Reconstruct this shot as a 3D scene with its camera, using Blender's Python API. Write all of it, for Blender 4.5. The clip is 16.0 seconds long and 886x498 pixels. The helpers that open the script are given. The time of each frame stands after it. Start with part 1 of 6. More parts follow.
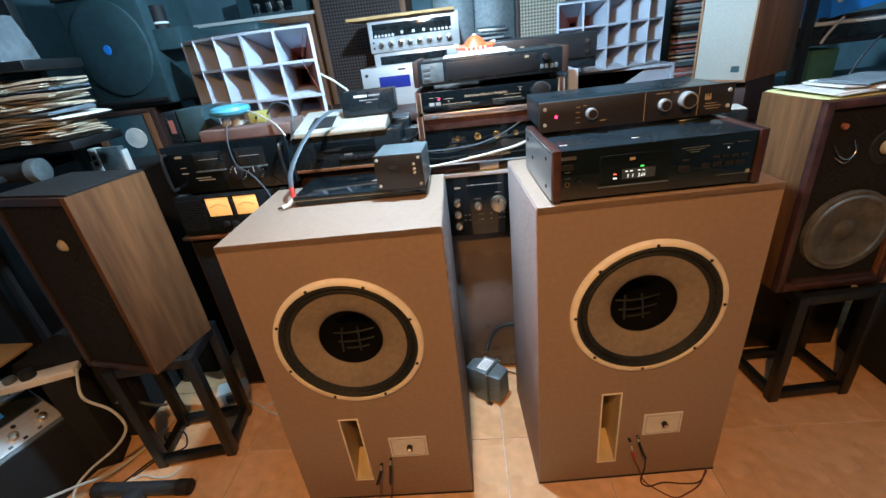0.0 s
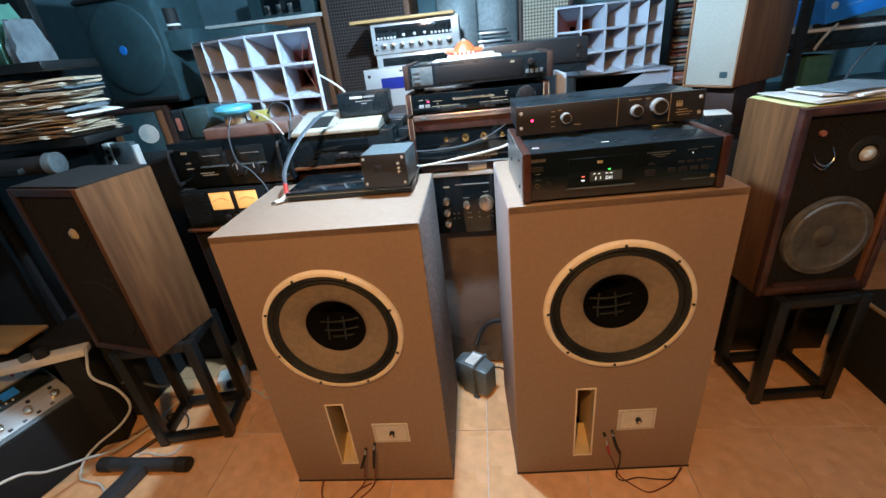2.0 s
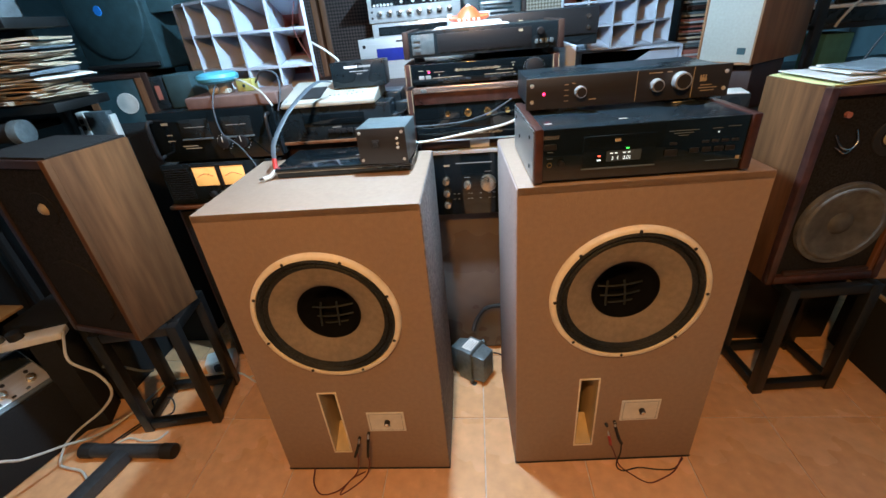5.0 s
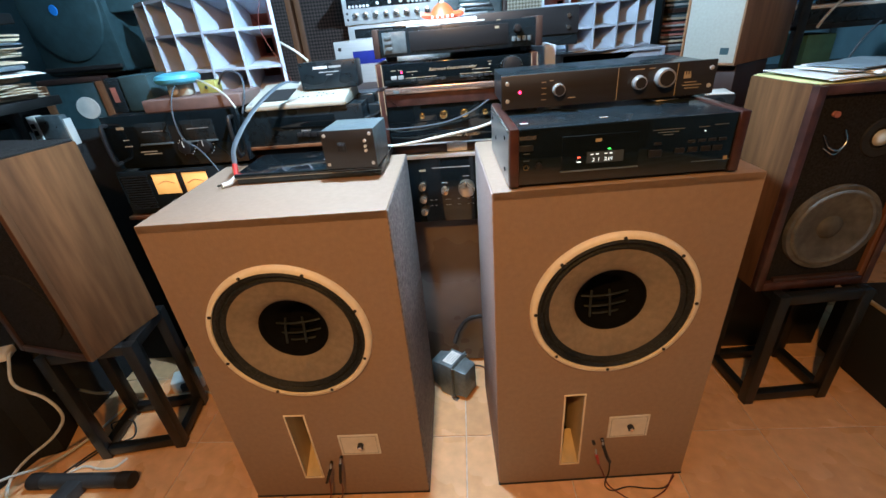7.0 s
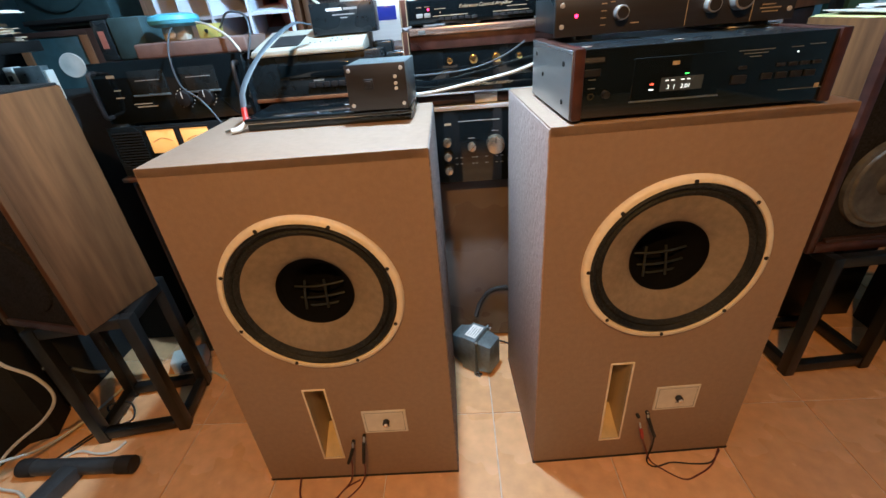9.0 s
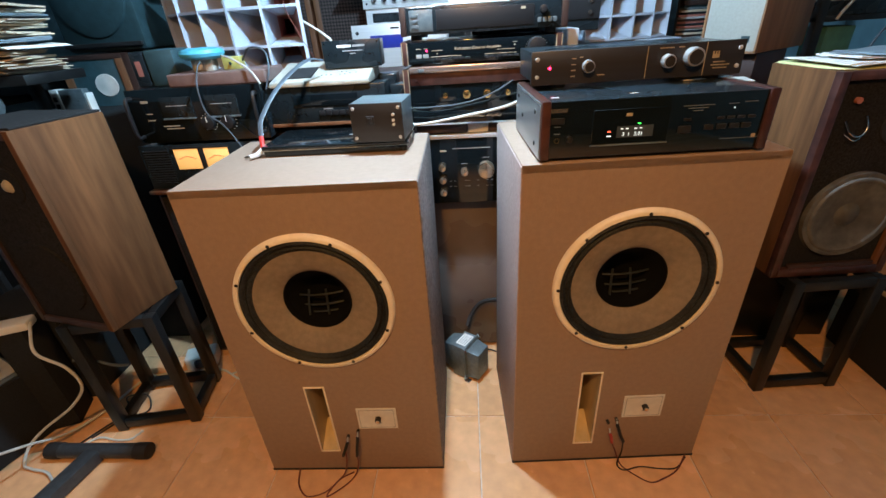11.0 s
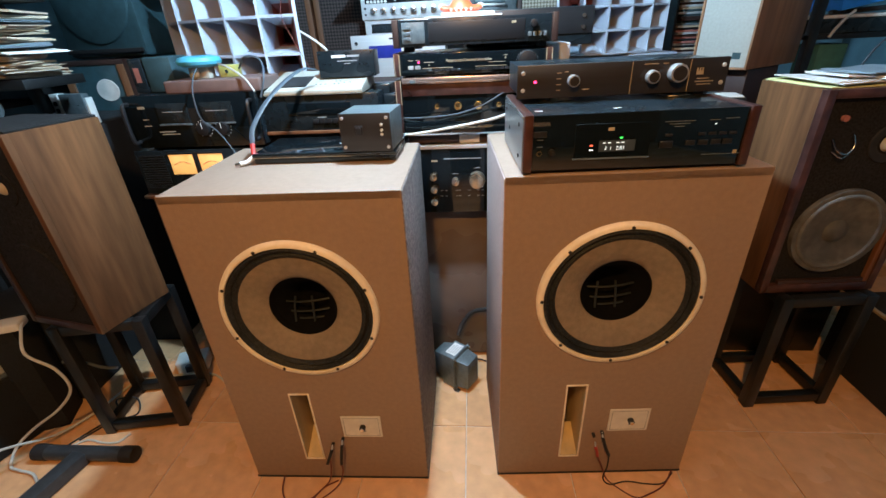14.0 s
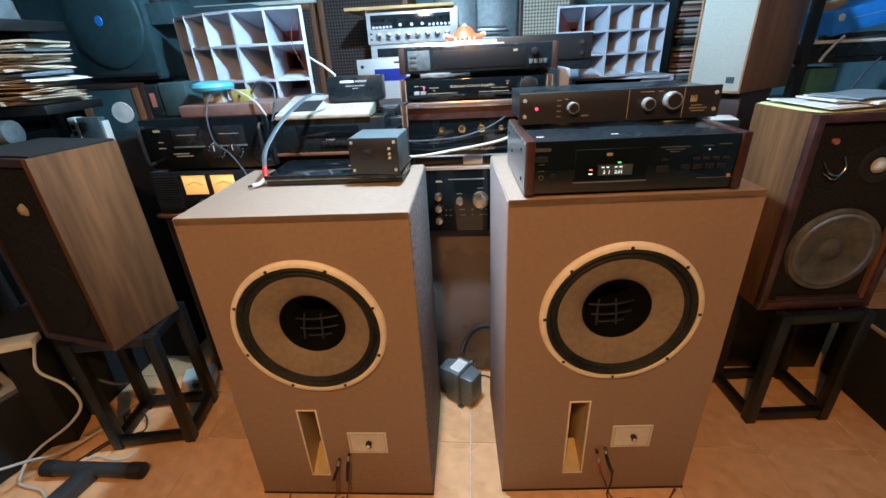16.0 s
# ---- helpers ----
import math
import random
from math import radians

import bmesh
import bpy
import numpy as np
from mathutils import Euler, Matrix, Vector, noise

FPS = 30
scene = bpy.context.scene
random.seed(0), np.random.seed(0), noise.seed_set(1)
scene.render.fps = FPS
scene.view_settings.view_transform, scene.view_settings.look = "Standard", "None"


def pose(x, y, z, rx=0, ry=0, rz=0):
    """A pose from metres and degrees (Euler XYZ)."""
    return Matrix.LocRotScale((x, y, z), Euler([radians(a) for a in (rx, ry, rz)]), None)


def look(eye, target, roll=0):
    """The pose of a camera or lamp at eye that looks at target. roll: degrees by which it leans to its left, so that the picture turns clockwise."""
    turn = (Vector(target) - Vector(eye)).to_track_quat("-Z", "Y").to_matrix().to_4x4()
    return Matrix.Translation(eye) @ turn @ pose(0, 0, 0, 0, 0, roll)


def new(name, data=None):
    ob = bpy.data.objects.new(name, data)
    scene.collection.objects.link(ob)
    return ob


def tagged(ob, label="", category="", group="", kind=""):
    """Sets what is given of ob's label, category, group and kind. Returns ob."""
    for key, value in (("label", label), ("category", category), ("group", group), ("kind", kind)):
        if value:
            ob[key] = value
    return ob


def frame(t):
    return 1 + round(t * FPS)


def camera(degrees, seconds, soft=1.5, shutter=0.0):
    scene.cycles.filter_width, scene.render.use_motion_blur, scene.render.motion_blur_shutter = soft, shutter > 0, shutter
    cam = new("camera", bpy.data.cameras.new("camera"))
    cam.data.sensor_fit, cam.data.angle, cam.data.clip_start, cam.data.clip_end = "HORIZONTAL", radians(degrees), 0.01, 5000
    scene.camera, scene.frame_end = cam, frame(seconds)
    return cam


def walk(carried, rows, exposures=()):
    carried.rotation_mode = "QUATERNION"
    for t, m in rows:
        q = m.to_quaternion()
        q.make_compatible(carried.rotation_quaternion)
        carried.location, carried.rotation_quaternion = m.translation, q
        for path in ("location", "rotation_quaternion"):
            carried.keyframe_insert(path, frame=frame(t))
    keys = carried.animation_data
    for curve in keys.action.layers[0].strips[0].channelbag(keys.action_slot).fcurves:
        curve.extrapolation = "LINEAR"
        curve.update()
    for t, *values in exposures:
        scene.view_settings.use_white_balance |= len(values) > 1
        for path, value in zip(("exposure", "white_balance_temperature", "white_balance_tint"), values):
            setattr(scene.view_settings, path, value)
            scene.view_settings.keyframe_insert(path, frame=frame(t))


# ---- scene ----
cam = camera(92.5, 16.0)
PATH = [
    (0, (0.021, 0.015, 1.316), (-0.133, 1.803, 0.434), -6.9),
    (0.5, (0.018, 0.015, 1.317), (-0.136, 1.8, 0.427), -6.7),
    (1, (0.042, 0.021, 1.322), (-0.114, 1.803, 0.429), -6.0),
    (1.5, (0.088, -0.007, 1.329), (-0.085, 1.776, 0.438), -5.9),
    (2, (0.115, -0.034, 1.324), (-0.105, 1.749, 0.444), -6.5),
    (2.5, (0.105, -0.03, 1.318), (-0.137, 1.753, 0.444), -6.8),
    (3, (0.065, 0.011, 1.309), (-0.132, 1.779, 0.395), -6.3),
    (3.5, (0.067, 0.024, 1.313), (-0.105, 1.778, 0.368), -5.7),
    (6, (0.131, 0.058, 1.292), (-0.061, 1.799, 0.326), -5.0),
    (6.5, (0.158, 0.093, 1.317), (0.013, 1.85, 0.372), -4.8),
    (7, (0.116, 0.101, 1.266), (-0.017, 1.862, 0.327), -5.1),
    (7.5, (0.073, 0.142, 1.182), (-0.055, 1.903, 0.243), -5.1),
    (8, (0.061, 0.178, 1.131), (-0.063, 1.932, 0.178), -5.3),
    (8.5, (0.032, 0.179, 1.129), (-0.085, 1.921, 0.153), -5.3),
    (9, (0.0, 0.156, 1.151), (-0.097, 1.894, 0.166), -4.9),
    (9.5, (-0.015, 0.13, 1.173), (-0.094, 1.87, 0.189), -4.3),
    (10, (0.005, 0.095, 1.199), (-0.087, 1.841, 0.229), -4.2),
    (12.5, (0.093, 0.052, 1.236), (-0.074, 1.813, 0.302), -3.4),
    (13, (0.095, 0.054, 1.233), (-0.064, 1.82, 0.309), -3.2),
    (13.5, (0.098, 0.058, 1.231), (-0.055, 1.828, 0.311), -3.0),
    (14, (0.098, 0.06, 1.232), (-0.047, 1.831, 0.315), -2.9),
    (14.5, (0.096, 0.049, 1.254), (-0.044, 1.828, 0.352), -2.8),
    (15, (0.092, 0.04, 1.259), (-0.047, 1.833, 0.386), -2.7),
    (15.5, (0.093, 0.037, 1.259), (-0.056, 1.835, 0.396), -2.9),
    (16, (0.091, 0.034, 1.258), (-0.06, 1.835, 0.403), -3.0),
]
walk(cam, [(t, look(eye, target, roll)) for t, eye, target, roll in PATH])

# ---------------------------------------------------------------- world and light
world = bpy.data.worlds.new("room_world")
scene.world = world
world.use_nodes = True
world.node_tree.nodes["Background"].inputs[0].default_value = (0.55, 0.7, 0.8, 1)
world.node_tree.nodes["Background"].inputs[1].default_value = 0.02


TUBE = (-0.061, 1.14, 1.86)
BULB = (-0.10, -0.45, 2.32)
bare = bpy.data.lights.new("bare_bulb_light", "POINT")
bare.energy, bare.color, bare.shadow_soft_size = 140, (0.47, 0.745, 1.0), 0.03
new("bare_bulb_light", bare).location = TUBE
AIM = (0.05, 0.80, 0.15)
bulb = bpy.data.lights.new("shaded_lamp_light", "SPOT")
bulb.energy, bulb.color, bulb.shadow_soft_size = 129, (1.0, 0.49, 0.125), 0.045
bulb.spot_size, bulb.spot_blend = radians(104), 0.7
new("shaded_lamp_light", bulb).matrix_world = look(BULB, AIM)
scene.view_settings.exposure = 0.0


# ---------------------------------------------------------------- materials
def mat(name, colour, rough=0.5, metal=0.0, vary=0.25, scale=30.0, bump=0.0, bump_scale=None, stretch=(1, 1, 1),
        stain=0.2, stain_scale=3.0, emit=0.0, coat=0.0, jitter=0.0, clear=0.0, spec=0.5):
    """Principled surface with fine grain, large stains, uneven gloss and fine relief."""
    m = bpy.data.materials.new(name)
    m.use_nodes = True
    nt = m.node_tree
    bs = nt.nodes["Principled BSDF"]
    co = nt.nodes.new("ShaderNodeTexCoord")
    mp = nt.nodes.new("ShaderNodeMapping")
    mp.inputs["Scale"].default_value = stretch
    nt.links.new(co.outputs["Object"], mp.inputs["Vector"])

    def tex(sc, detail):
        n = nt.nodes.new("ShaderNodeTexNoise")
        n.inputs["Scale"].default_value, n.inputs["Detail"].default_value = sc, detail
        nt.links.new(mp.outputs["Vector"], n.inputs["Vector"])
        return n

    def ranged(src, lo, hi, a=0.3, b=0.7):
        n = nt.nodes.new("ShaderNodeMapRange")
        n.inputs["From Min"].default_value, n.inputs["From Max"].default_value = a, b
        n.inputs["To Min"].default_value, n.inputs["To Max"].default_value = lo, hi
        nt.links.new(src, n.inputs["Value"])
        return n.outputs["Result"]

    fine, wide = tex(scale, 5), tex(stain_scale, 3)
    f = nt.nodes.new("ShaderNodeMath")
    f.operation = "MULTIPLY"
    nt.links.new(ranged(fine.outputs["Fac"], 1 - vary, 1 + vary), f.inputs[0])
    nt.links.new(ranged(wide.outputs["Fac"], 1 - stain, 1 + stain), f.inputs[1])
    last = f.outputs[0]
    if jitter:
        info = nt.nodes.new("ShaderNodeObjectInfo")
        g = nt.nodes.new("ShaderNodeMath")
        g.operation = "MULTIPLY"
        nt.links.new(last, g.inputs[0])
        nt.links.new(ranged(info.outputs["Random"], 1 - jitter, 1 + jitter, 0, 1), g.inputs[1])
        last = g.outputs[0]
    sc = nt.nodes.new("ShaderNodeVectorMath")
    sc.operation = "SCALE"
    sc.inputs[0].default_value = colour
    nt.links.new(last, sc.inputs["Scale"])
    nt.links.new(sc.outputs["Vector"], bs.inputs["Base Color"])
    nt.links.new(ranged(wide.outputs["Fac"], max(0.02, rough - 0.12), min(1, rough + 0.12)), bs.inputs["Roughness"])
    bs.inputs["Metallic"].default_value = metal
    bs.inputs["Specular IOR Level"].default_value = spec
    bs.inputs["Coat Weight"].default_value = coat
    if clear:
        bs.inputs["Transmission Weight"].default_value = clear
    if emit:
        bs.inputs["Emission Color"].default_value = (*colour, 1)
        bs.inputs["Emission Strength"].default_value = emit
    if bump:
        bt = tex(bump_scale or scale, 4)
        bn = nt.nodes.new("ShaderNodeBump")
        bn.inputs["Strength"].default_value, bn.inputs["Distance"].default_value = bump, 0.004
        nt.links.new(bt.outputs["Fac"], bn.inputs["Height"])
        nt.links.new(bn.outputs["Normal"], bs.inputs["Normal"])
    return m


def weave(name, dark, light, scale, rough=0.9):
    """A coarse diamond weave: woven grille cloth."""
    m = mat(name, light, rough, bump=0.3)
    nt = m.node_tree
    bs = nt.nodes["Principled BSDF"]
    co = nt.nodes.new("ShaderNodeTexCoord")
    mp = nt.nodes.new("ShaderNodeMapping")
    mp.inputs["Rotation"].default_value = (0, radians(45), 0)
    ch = nt.nodes.new("ShaderNodeTexChecker")
    ch.inputs["Scale"].default_value = scale
    ch.inputs["Color1"].default_value, ch.inputs["Color2"].default_value = (*dark, 1), (*light, 1)
    nt.links.new(co.outputs["Object"], mp.inputs["Vector"])
    nt.links.new(mp.outputs["Vector"], ch.inputs["Vector"])
    nt.links.new(ch.outputs["Color"], bs.inputs["Base Color"])
    return m


M = dict(
    cab=mat("mauve_textured_paint", (0.296, 0.198, 0.141), 0.66, vary=0.06, scale=70, bump=0.16, bump_scale=190, stain=0.035, stain_scale=4),
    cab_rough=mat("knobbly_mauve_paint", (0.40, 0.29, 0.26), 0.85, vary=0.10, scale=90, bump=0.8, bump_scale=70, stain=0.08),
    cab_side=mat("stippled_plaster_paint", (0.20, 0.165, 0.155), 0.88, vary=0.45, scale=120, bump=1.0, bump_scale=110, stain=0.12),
    plate=mat("pale_grey_enamel_plate", (0.66, 0.62, 0.57), 0.45, vary=0.05, scale=60, stain=0.10, stain_scale=12, bump=0.05),
    ring=mat("cream_enamel", (0.82, 0.71, 0.56), 0.42, vary=0.05, scale=60, stain=0.10, stain_scale=12, bump=0.05),
    cone=mat("paper_cone", (0.23, 0.175, 0.125), 0.85, vary=0.12, scale=70, bump=0.25, bump_scale=140, stain=0.12, stain_scale=9),
    surround=mat("doped_cloth_surround", (0.013, 0.015, 0.016), 0.62, vary=0.8, scale=160, bump=0.5, bump_scale=220, stain=0.5, stain_scale=14, spec=0.3),
    rubber=mat("black_rubber", (0.012, 0.012, 0.013), 0.7, vary=0.3),
    black=mat("black_enamel", (0.012, 0.018, 0.022), 0.30, vary=0.2, scale=40, stain=0.25, bump=0.03, bump_scale=300),
    satin=mat("satin_black_aluminium", (0.022, 0.022, 0.024), 0.42, metal=0.3, vary=0.15, scale=80, stretch=(0.05, 1, 1), stain=0.2),
    bronze=mat("dark_bronze_anodised_aluminium", (0.036, 0.033, 0.032), 0.42, metal=0.3, vary=0.1, scale=90, stretch=(0.04, 1, 1), stain=0.15),
    smoke=mat("smoked_acrylic", (0.005, 0.008, 0.010), 0.10, vary=0.1, stain=0.15, coat=0.4),
    grey_text=mat("grey_print", (0.30, 0.30, 0.29), 0.6),
    knob_rim=mat("worn_nickel_rim", (0.52, 0.51, 0.50), 0.32, metal=0.6, vary=0.1),
    grid=mat("dusty_dark_metal", (0.013, 0.018, 0.022), 0.6, vary=0.3),
    copper=mat("pinkish_copper_rail", (0.74, 0.54, 0.46), 0.24, metal=0.85, vary=0.08, scale=60, stretch=(0.05, 1, 1)),
    woofer=mat("grey_black_paper_cone", (0.088, 0.086, 0.080), 0.75, vary=0.25, scale=40, stain=0.4, stain_scale=9, bump=0.2),
    dim_text=mat("dim_blue_grey_print", (0.10, 0.125, 0.15), 0.6),
    display=mat("dim_lit_display_window", (0.045, 0.055, 0.06), 0.3, emit=0.10, vary=0.1),
    white_text=mat("white_print", (0.75, 0.74, 0.70), 0.6),
    gold_text=mat("gold_print", (0.46, 0.37, 0.25), 0.5, metal=0.2),
    gold=mat("gold_plated_metal", (0.85, 0.58, 0.25), 0.25, metal=1.0, vary=0.1),
    chrome=mat("nickel_plate", (0.72, 0.71, 0.69), 0.22, metal=1.0, vary=0.08),
    knob=mat("champagne_aluminium", (0.66, 0.58, 0.47), 0.28, metal=0.9, vary=0.06, scale=120),
    silver=mat("brushed_silver_aluminium", (0.70, 0.71, 0.71), 0.36, metal=0.45, vary=0.06, scale=80, stretch=(0.05, 1, 1)),
    rosewood=mat("rosewood_veneer", (0.060, 0.024, 0.019), 0.36, vary=0.5, scale=24, stretch=(1, 0.08, 1), coat=0.2, stain=0.25),
    steel=mat("grey_steel_side", (0.42, 0.42, 0.42), 0.34, metal=0.7, vary=0.08, scale=40, stretch=(1, 0.1, 1)),
    walnut=mat("walnut_veneer", (0.112, 0.050, 0.020), 0.75, spec=0.2, vary=0.26, scale=44, stretch=(1, 1, 0.12), stain=0.45, stain_scale=7, bump=0.05),
    walnut_side=mat("mid_brown_walnut_veneer", (0.235, 0.118, 0.056), 0.6, vary=0.30, scale=30, stretch=(1, 1, 0.10), stain=0.25, stain_scale=6),
    walnut_warm=mat("reddish_walnut_veneer", (0.17, 0.068, 0.028), 0.6, vary=0.35, scale=16, stretch=(1, 1, 0.08), stain=0.25),
    darkwood=mat("dark_stained_wood", (0.040, 0.020, 0.016), 0.5, vary=0.35, scale=18, stretch=(1, 1, 0.1), stain=0.3),
    pine=mat("bare_plywood", (0.62, 0.47, 0.27), 0.6, vary=0.18, scale=20, stretch=(1, 1, 0.1), stain=0.15),
    board=mat("light_wooden_board", (0.50, 0.30, 0.12), 0.55, vary=0.2, scale=14, stretch=(0.1, 1, 1)),
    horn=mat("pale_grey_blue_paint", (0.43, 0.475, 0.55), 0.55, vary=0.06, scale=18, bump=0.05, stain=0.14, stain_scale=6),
    # Brown for the horn walls that lie in shade; also small labels and a knob.
    horn_in=mat("reddish_brown_shade_and_trim", (0.42, 0.155, 0.12), 0.6, vary=0.2, scale=14, stain=0.25),
    # Near-black for throats and deep openings: the shade of their depth in the colour.
    throat=mat("recess_shade_black", (0.003, 0.003, 0.0035), 0.95, spec=0.1),
    grille=mat("black_grille_cloth", (0.017, 0.016, 0.017), 0.95, spec=0.15, vary=0.5, scale=160, bump=0.5, bump_scale=400),
    felt=mat("black_carpet_covering", (0.008, 0.009, 0.010), 0.95, vary=0.5, scale=200, bump=0.6, bump_scale=350),
    teal=mat("dark_blue_grey_plastic", (0.026, 0.062, 0.072), 0.6, vary=0.2, scale=30, bump=0.1, bump_scale=200),
    white_grille=mat("off_white_grille_cloth", (0.36, 0.36, 0.32), 0.9, vary=0.06, scale=120, bump=0.2, bump_scale=400, stain=0.08),
    paper=mat("aged_paper", (0.62, 0.50, 0.36), 0.85, vary=0.18, scale=25, stain=0.25, jitter=0.35),
    paper_white=mat("white_paper", (0.78, 0.77, 0.74), 0.8, vary=0.05, stain=0.1, jitter=0.1),
    paper_yellow=mat("pale_yellow_paper", (0.72, 0.72, 0.36), 0.8, vary=0.05, stain=0.1),
    paper_grey=mat("grey_blue_card", (0.20, 0.26, 0.30), 0.7, vary=0.15, stain=0.2),
    cable_grey=mat("grey_cable_jacket", (0.055, 0.072, 0.09), 0.6, vary=0.1),
    cable_white=mat("white_cable_jacket", (0.56, 0.55, 0.50), 0.45, vary=0.1),
    cable_brown=mat("red_brown_cable_jacket", (0.13, 0.025, 0.015), 0.45, vary=0.1),
    red_dull=mat("faded_red_plastic", (0.36, 0.045, 0.04), 0.5, vary=0.1),
    red=mat("red_plastic", (0.62, 0.03, 0.02), 0.4, vary=0.1),
    orange=mat("orange_red_plastic", (0.75, 0.10, 0.03), 0.4, vary=0.15),
    white=mat("white_plastic", (0.72, 0.71, 0.67), 0.45, vary=0.06),
    beige=mat("beige_plastic", (0.42, 0.40, 0.34), 0.5, vary=0.06, stain=0.12),
    leatherette=mat("mauve_brown_leatherette", (0.17, 0.105, 0.092), 0.6, vary=0.15, bump=0.2, bump_scale=200),
    foil=mat("crinkled_silver_foil", (0.42, 0.47, 0.50), 0.25, metal=0.7, vary=0.3, scale=20, bump=1.0, bump_scale=35),
    cyan=mat("cyan_plastic", (0.07, 0.36, 0.50), 0.4, vary=0.1),
    blue=mat("bright_blue_plastic", (0.02, 0.27, 0.85), 0.45, vary=0.1),
    green=mat("dull_green_card", (0.06, 0.19, 0.14), 0.7, vary=0.15),
    yellow=mat("yellow_label", (0.40, 0.36, 0.10), 0.6, vary=0.15),
    core=mat("grey_hammered_enamel", (0.13, 0.16, 0.17), 0.4, metal=0.2, vary=0.2, scale=60, bump=0.3, bump_scale=120),
    stand=mat("black_painted_wood", (0.008, 0.009, 0.0095), 0.42, vary=0.4, scale=24, bump=0.15, stain=0.3),
    tube=mat("black_powder_coat", (0.034, 0.037, 0.040), 0.4, vary=0.2, scale=60, bump=0.15),
    wall=mat("dark_teal_wall_paint", (0.12, 0.22, 0.26), 0.8, vary=0.12, scale=10, bump=0.15, bump_scale=60, stain=0.25, stain_scale=1.5),
    wall_warm=mat("dark_wall_paint", (0.05, 0.05, 0.05), 0.8, vary=0.08, scale=10, bump=0.1, stain=0.15, stain_scale=1.5),
    ceil=mat("greyed_ceiling_paint", (0.40, 0.41, 0.40), 0.85, vary=0.05, scale=8, bump=0.1, stain=0.12, stain_scale=1.2),
    tile=mat("glazed_terracotta_tile", (0.72, 0.40, 0.20), 0.28, vary=0.10, scale=22, bump=0.04, bump_scale=25, stain=0.07, stain_scale=3.5, jitter=0.09),
    grout=mat("pale_cement_grout", (0.62, 0.50, 0.40), 0.85, vary=0.2, scale=60, bump=0.3),
    laminate=mat("grey_brown_laminate", (0.16, 0.125, 0.11), 0.30, vary=0.12, scale=6, stain=0.3, stain_scale=3),
    led_red=mat("red_lamp", (1.0, 0.03, 0.12), 0.4, emit=6.0, vary=0, stain=0),
    led_green=mat("green_lamp", (0.05, 1.0, 0.10), 0.4, emit=3.0, vary=0, stain=0),
    led_white=mat("fluorescent_display", (0.80, 0.95, 1.0), 0.4, emit=1.2, vary=0, stain=0),
    led_orange=mat("red_display_segment", (1.0, 0.12, 0.06), 0.4, emit=2.2, vary=0, stain=0),
    vu=mat("lit_amber_meter", (1.0, 0.60, 0.20), 0.4, emit=0.55, vary=0.05, stain=0.05),
    dial=mat("dark_blue_dial_glass", (0.016, 0.020, 0.022), 0.12, vary=0.2, coat=0.3),
    screen=mat("blue_display_window", (0.02, 0.03, 0.22), 0.15, vary=0.1, emit=0.25),
    tubeglow=mat("fluorescent_tube", (0.85, 0.95, 1.0), 0.4, emit=6.0, vary=0, stain=0),
    clearbag=mat("clear_plastic_wrap", (0.55, 0.60, 0.58), 0.15, vary=0.2, bump=0.8, bump_scale=18, clear=0.6),
    weave_brown=weave("brown_diamond_grille", (0.014, 0.010, 0.010), (0.065, 0.045, 0.040), 85),
    weave_cream=weave("cream_basket_grille", (0.20, 0.17, 0.12), (0.58, 0.52, 0.42), 80),
)


# ---------------------------------------------------------------- mesh helpers
def finish(bm, name, smooth=40):
    me = bpy.data.meshes.new(name)
    bmesh.ops.recalc_face_normals(bm, faces=bm.faces)
    bm.to_mesh(me)
    bm.free()
    if smooth:
        for p in me.polygons:
            p.use_smooth = True
        me.set_sharp_from_angle(angle=radians(smooth))
    return me


def part(name, bm, material, parent=None, label="", m=None, smooth=40):
    ob = new(name, finish(bm, name, smooth))
    ob.data.materials.append(M[material])
    ob.parent = parent
    if m is not None:
        ob.matrix_basis = m
    return tagged(ob, label)


def thing(name, label, category, m, group="", kind=""):
    ob = new(name)
    ob.empty_display_size = 0.05
    ob.matrix_basis = m
    return tagged(ob, label, category, group, kind)


def solo(name, bm, material, label, category, m=None, group="", kind="", smooth=40):
    ob = part(name, bm, material, None, label, m, smooth)
    return tagged(ob, label, category, group, kind)


def box(x0, x1, y0, y1, z0, z1, bevel=0.0, segs=2, bm=None):
    own = bmesh.new()
    bmesh.ops.create_cube(own, size=1)
    for v in own.verts:
        v.co = Vector((x0 + (v.co.x + 0.5) * (x1 - x0), y0 + (v.co.y + 0.5) * (y1 - y0), z0 + (v.co.z + 0.5) * (z1 - z0)))
    if bevel:
        bmesh.ops.bevel(own, geom=own.edges[:], offset=bevel, segments=segs, affect="EDGES", profile=0.5)
    return join(bm, own)


def join(bm, own):
    if bm is None:
        return own
    me = bpy.data.meshes.new("tmp")
    own.to_mesh(me)
    own.free()
    bm.from_mesh(me)
    bpy.data.meshes.remove(me)
    return bm


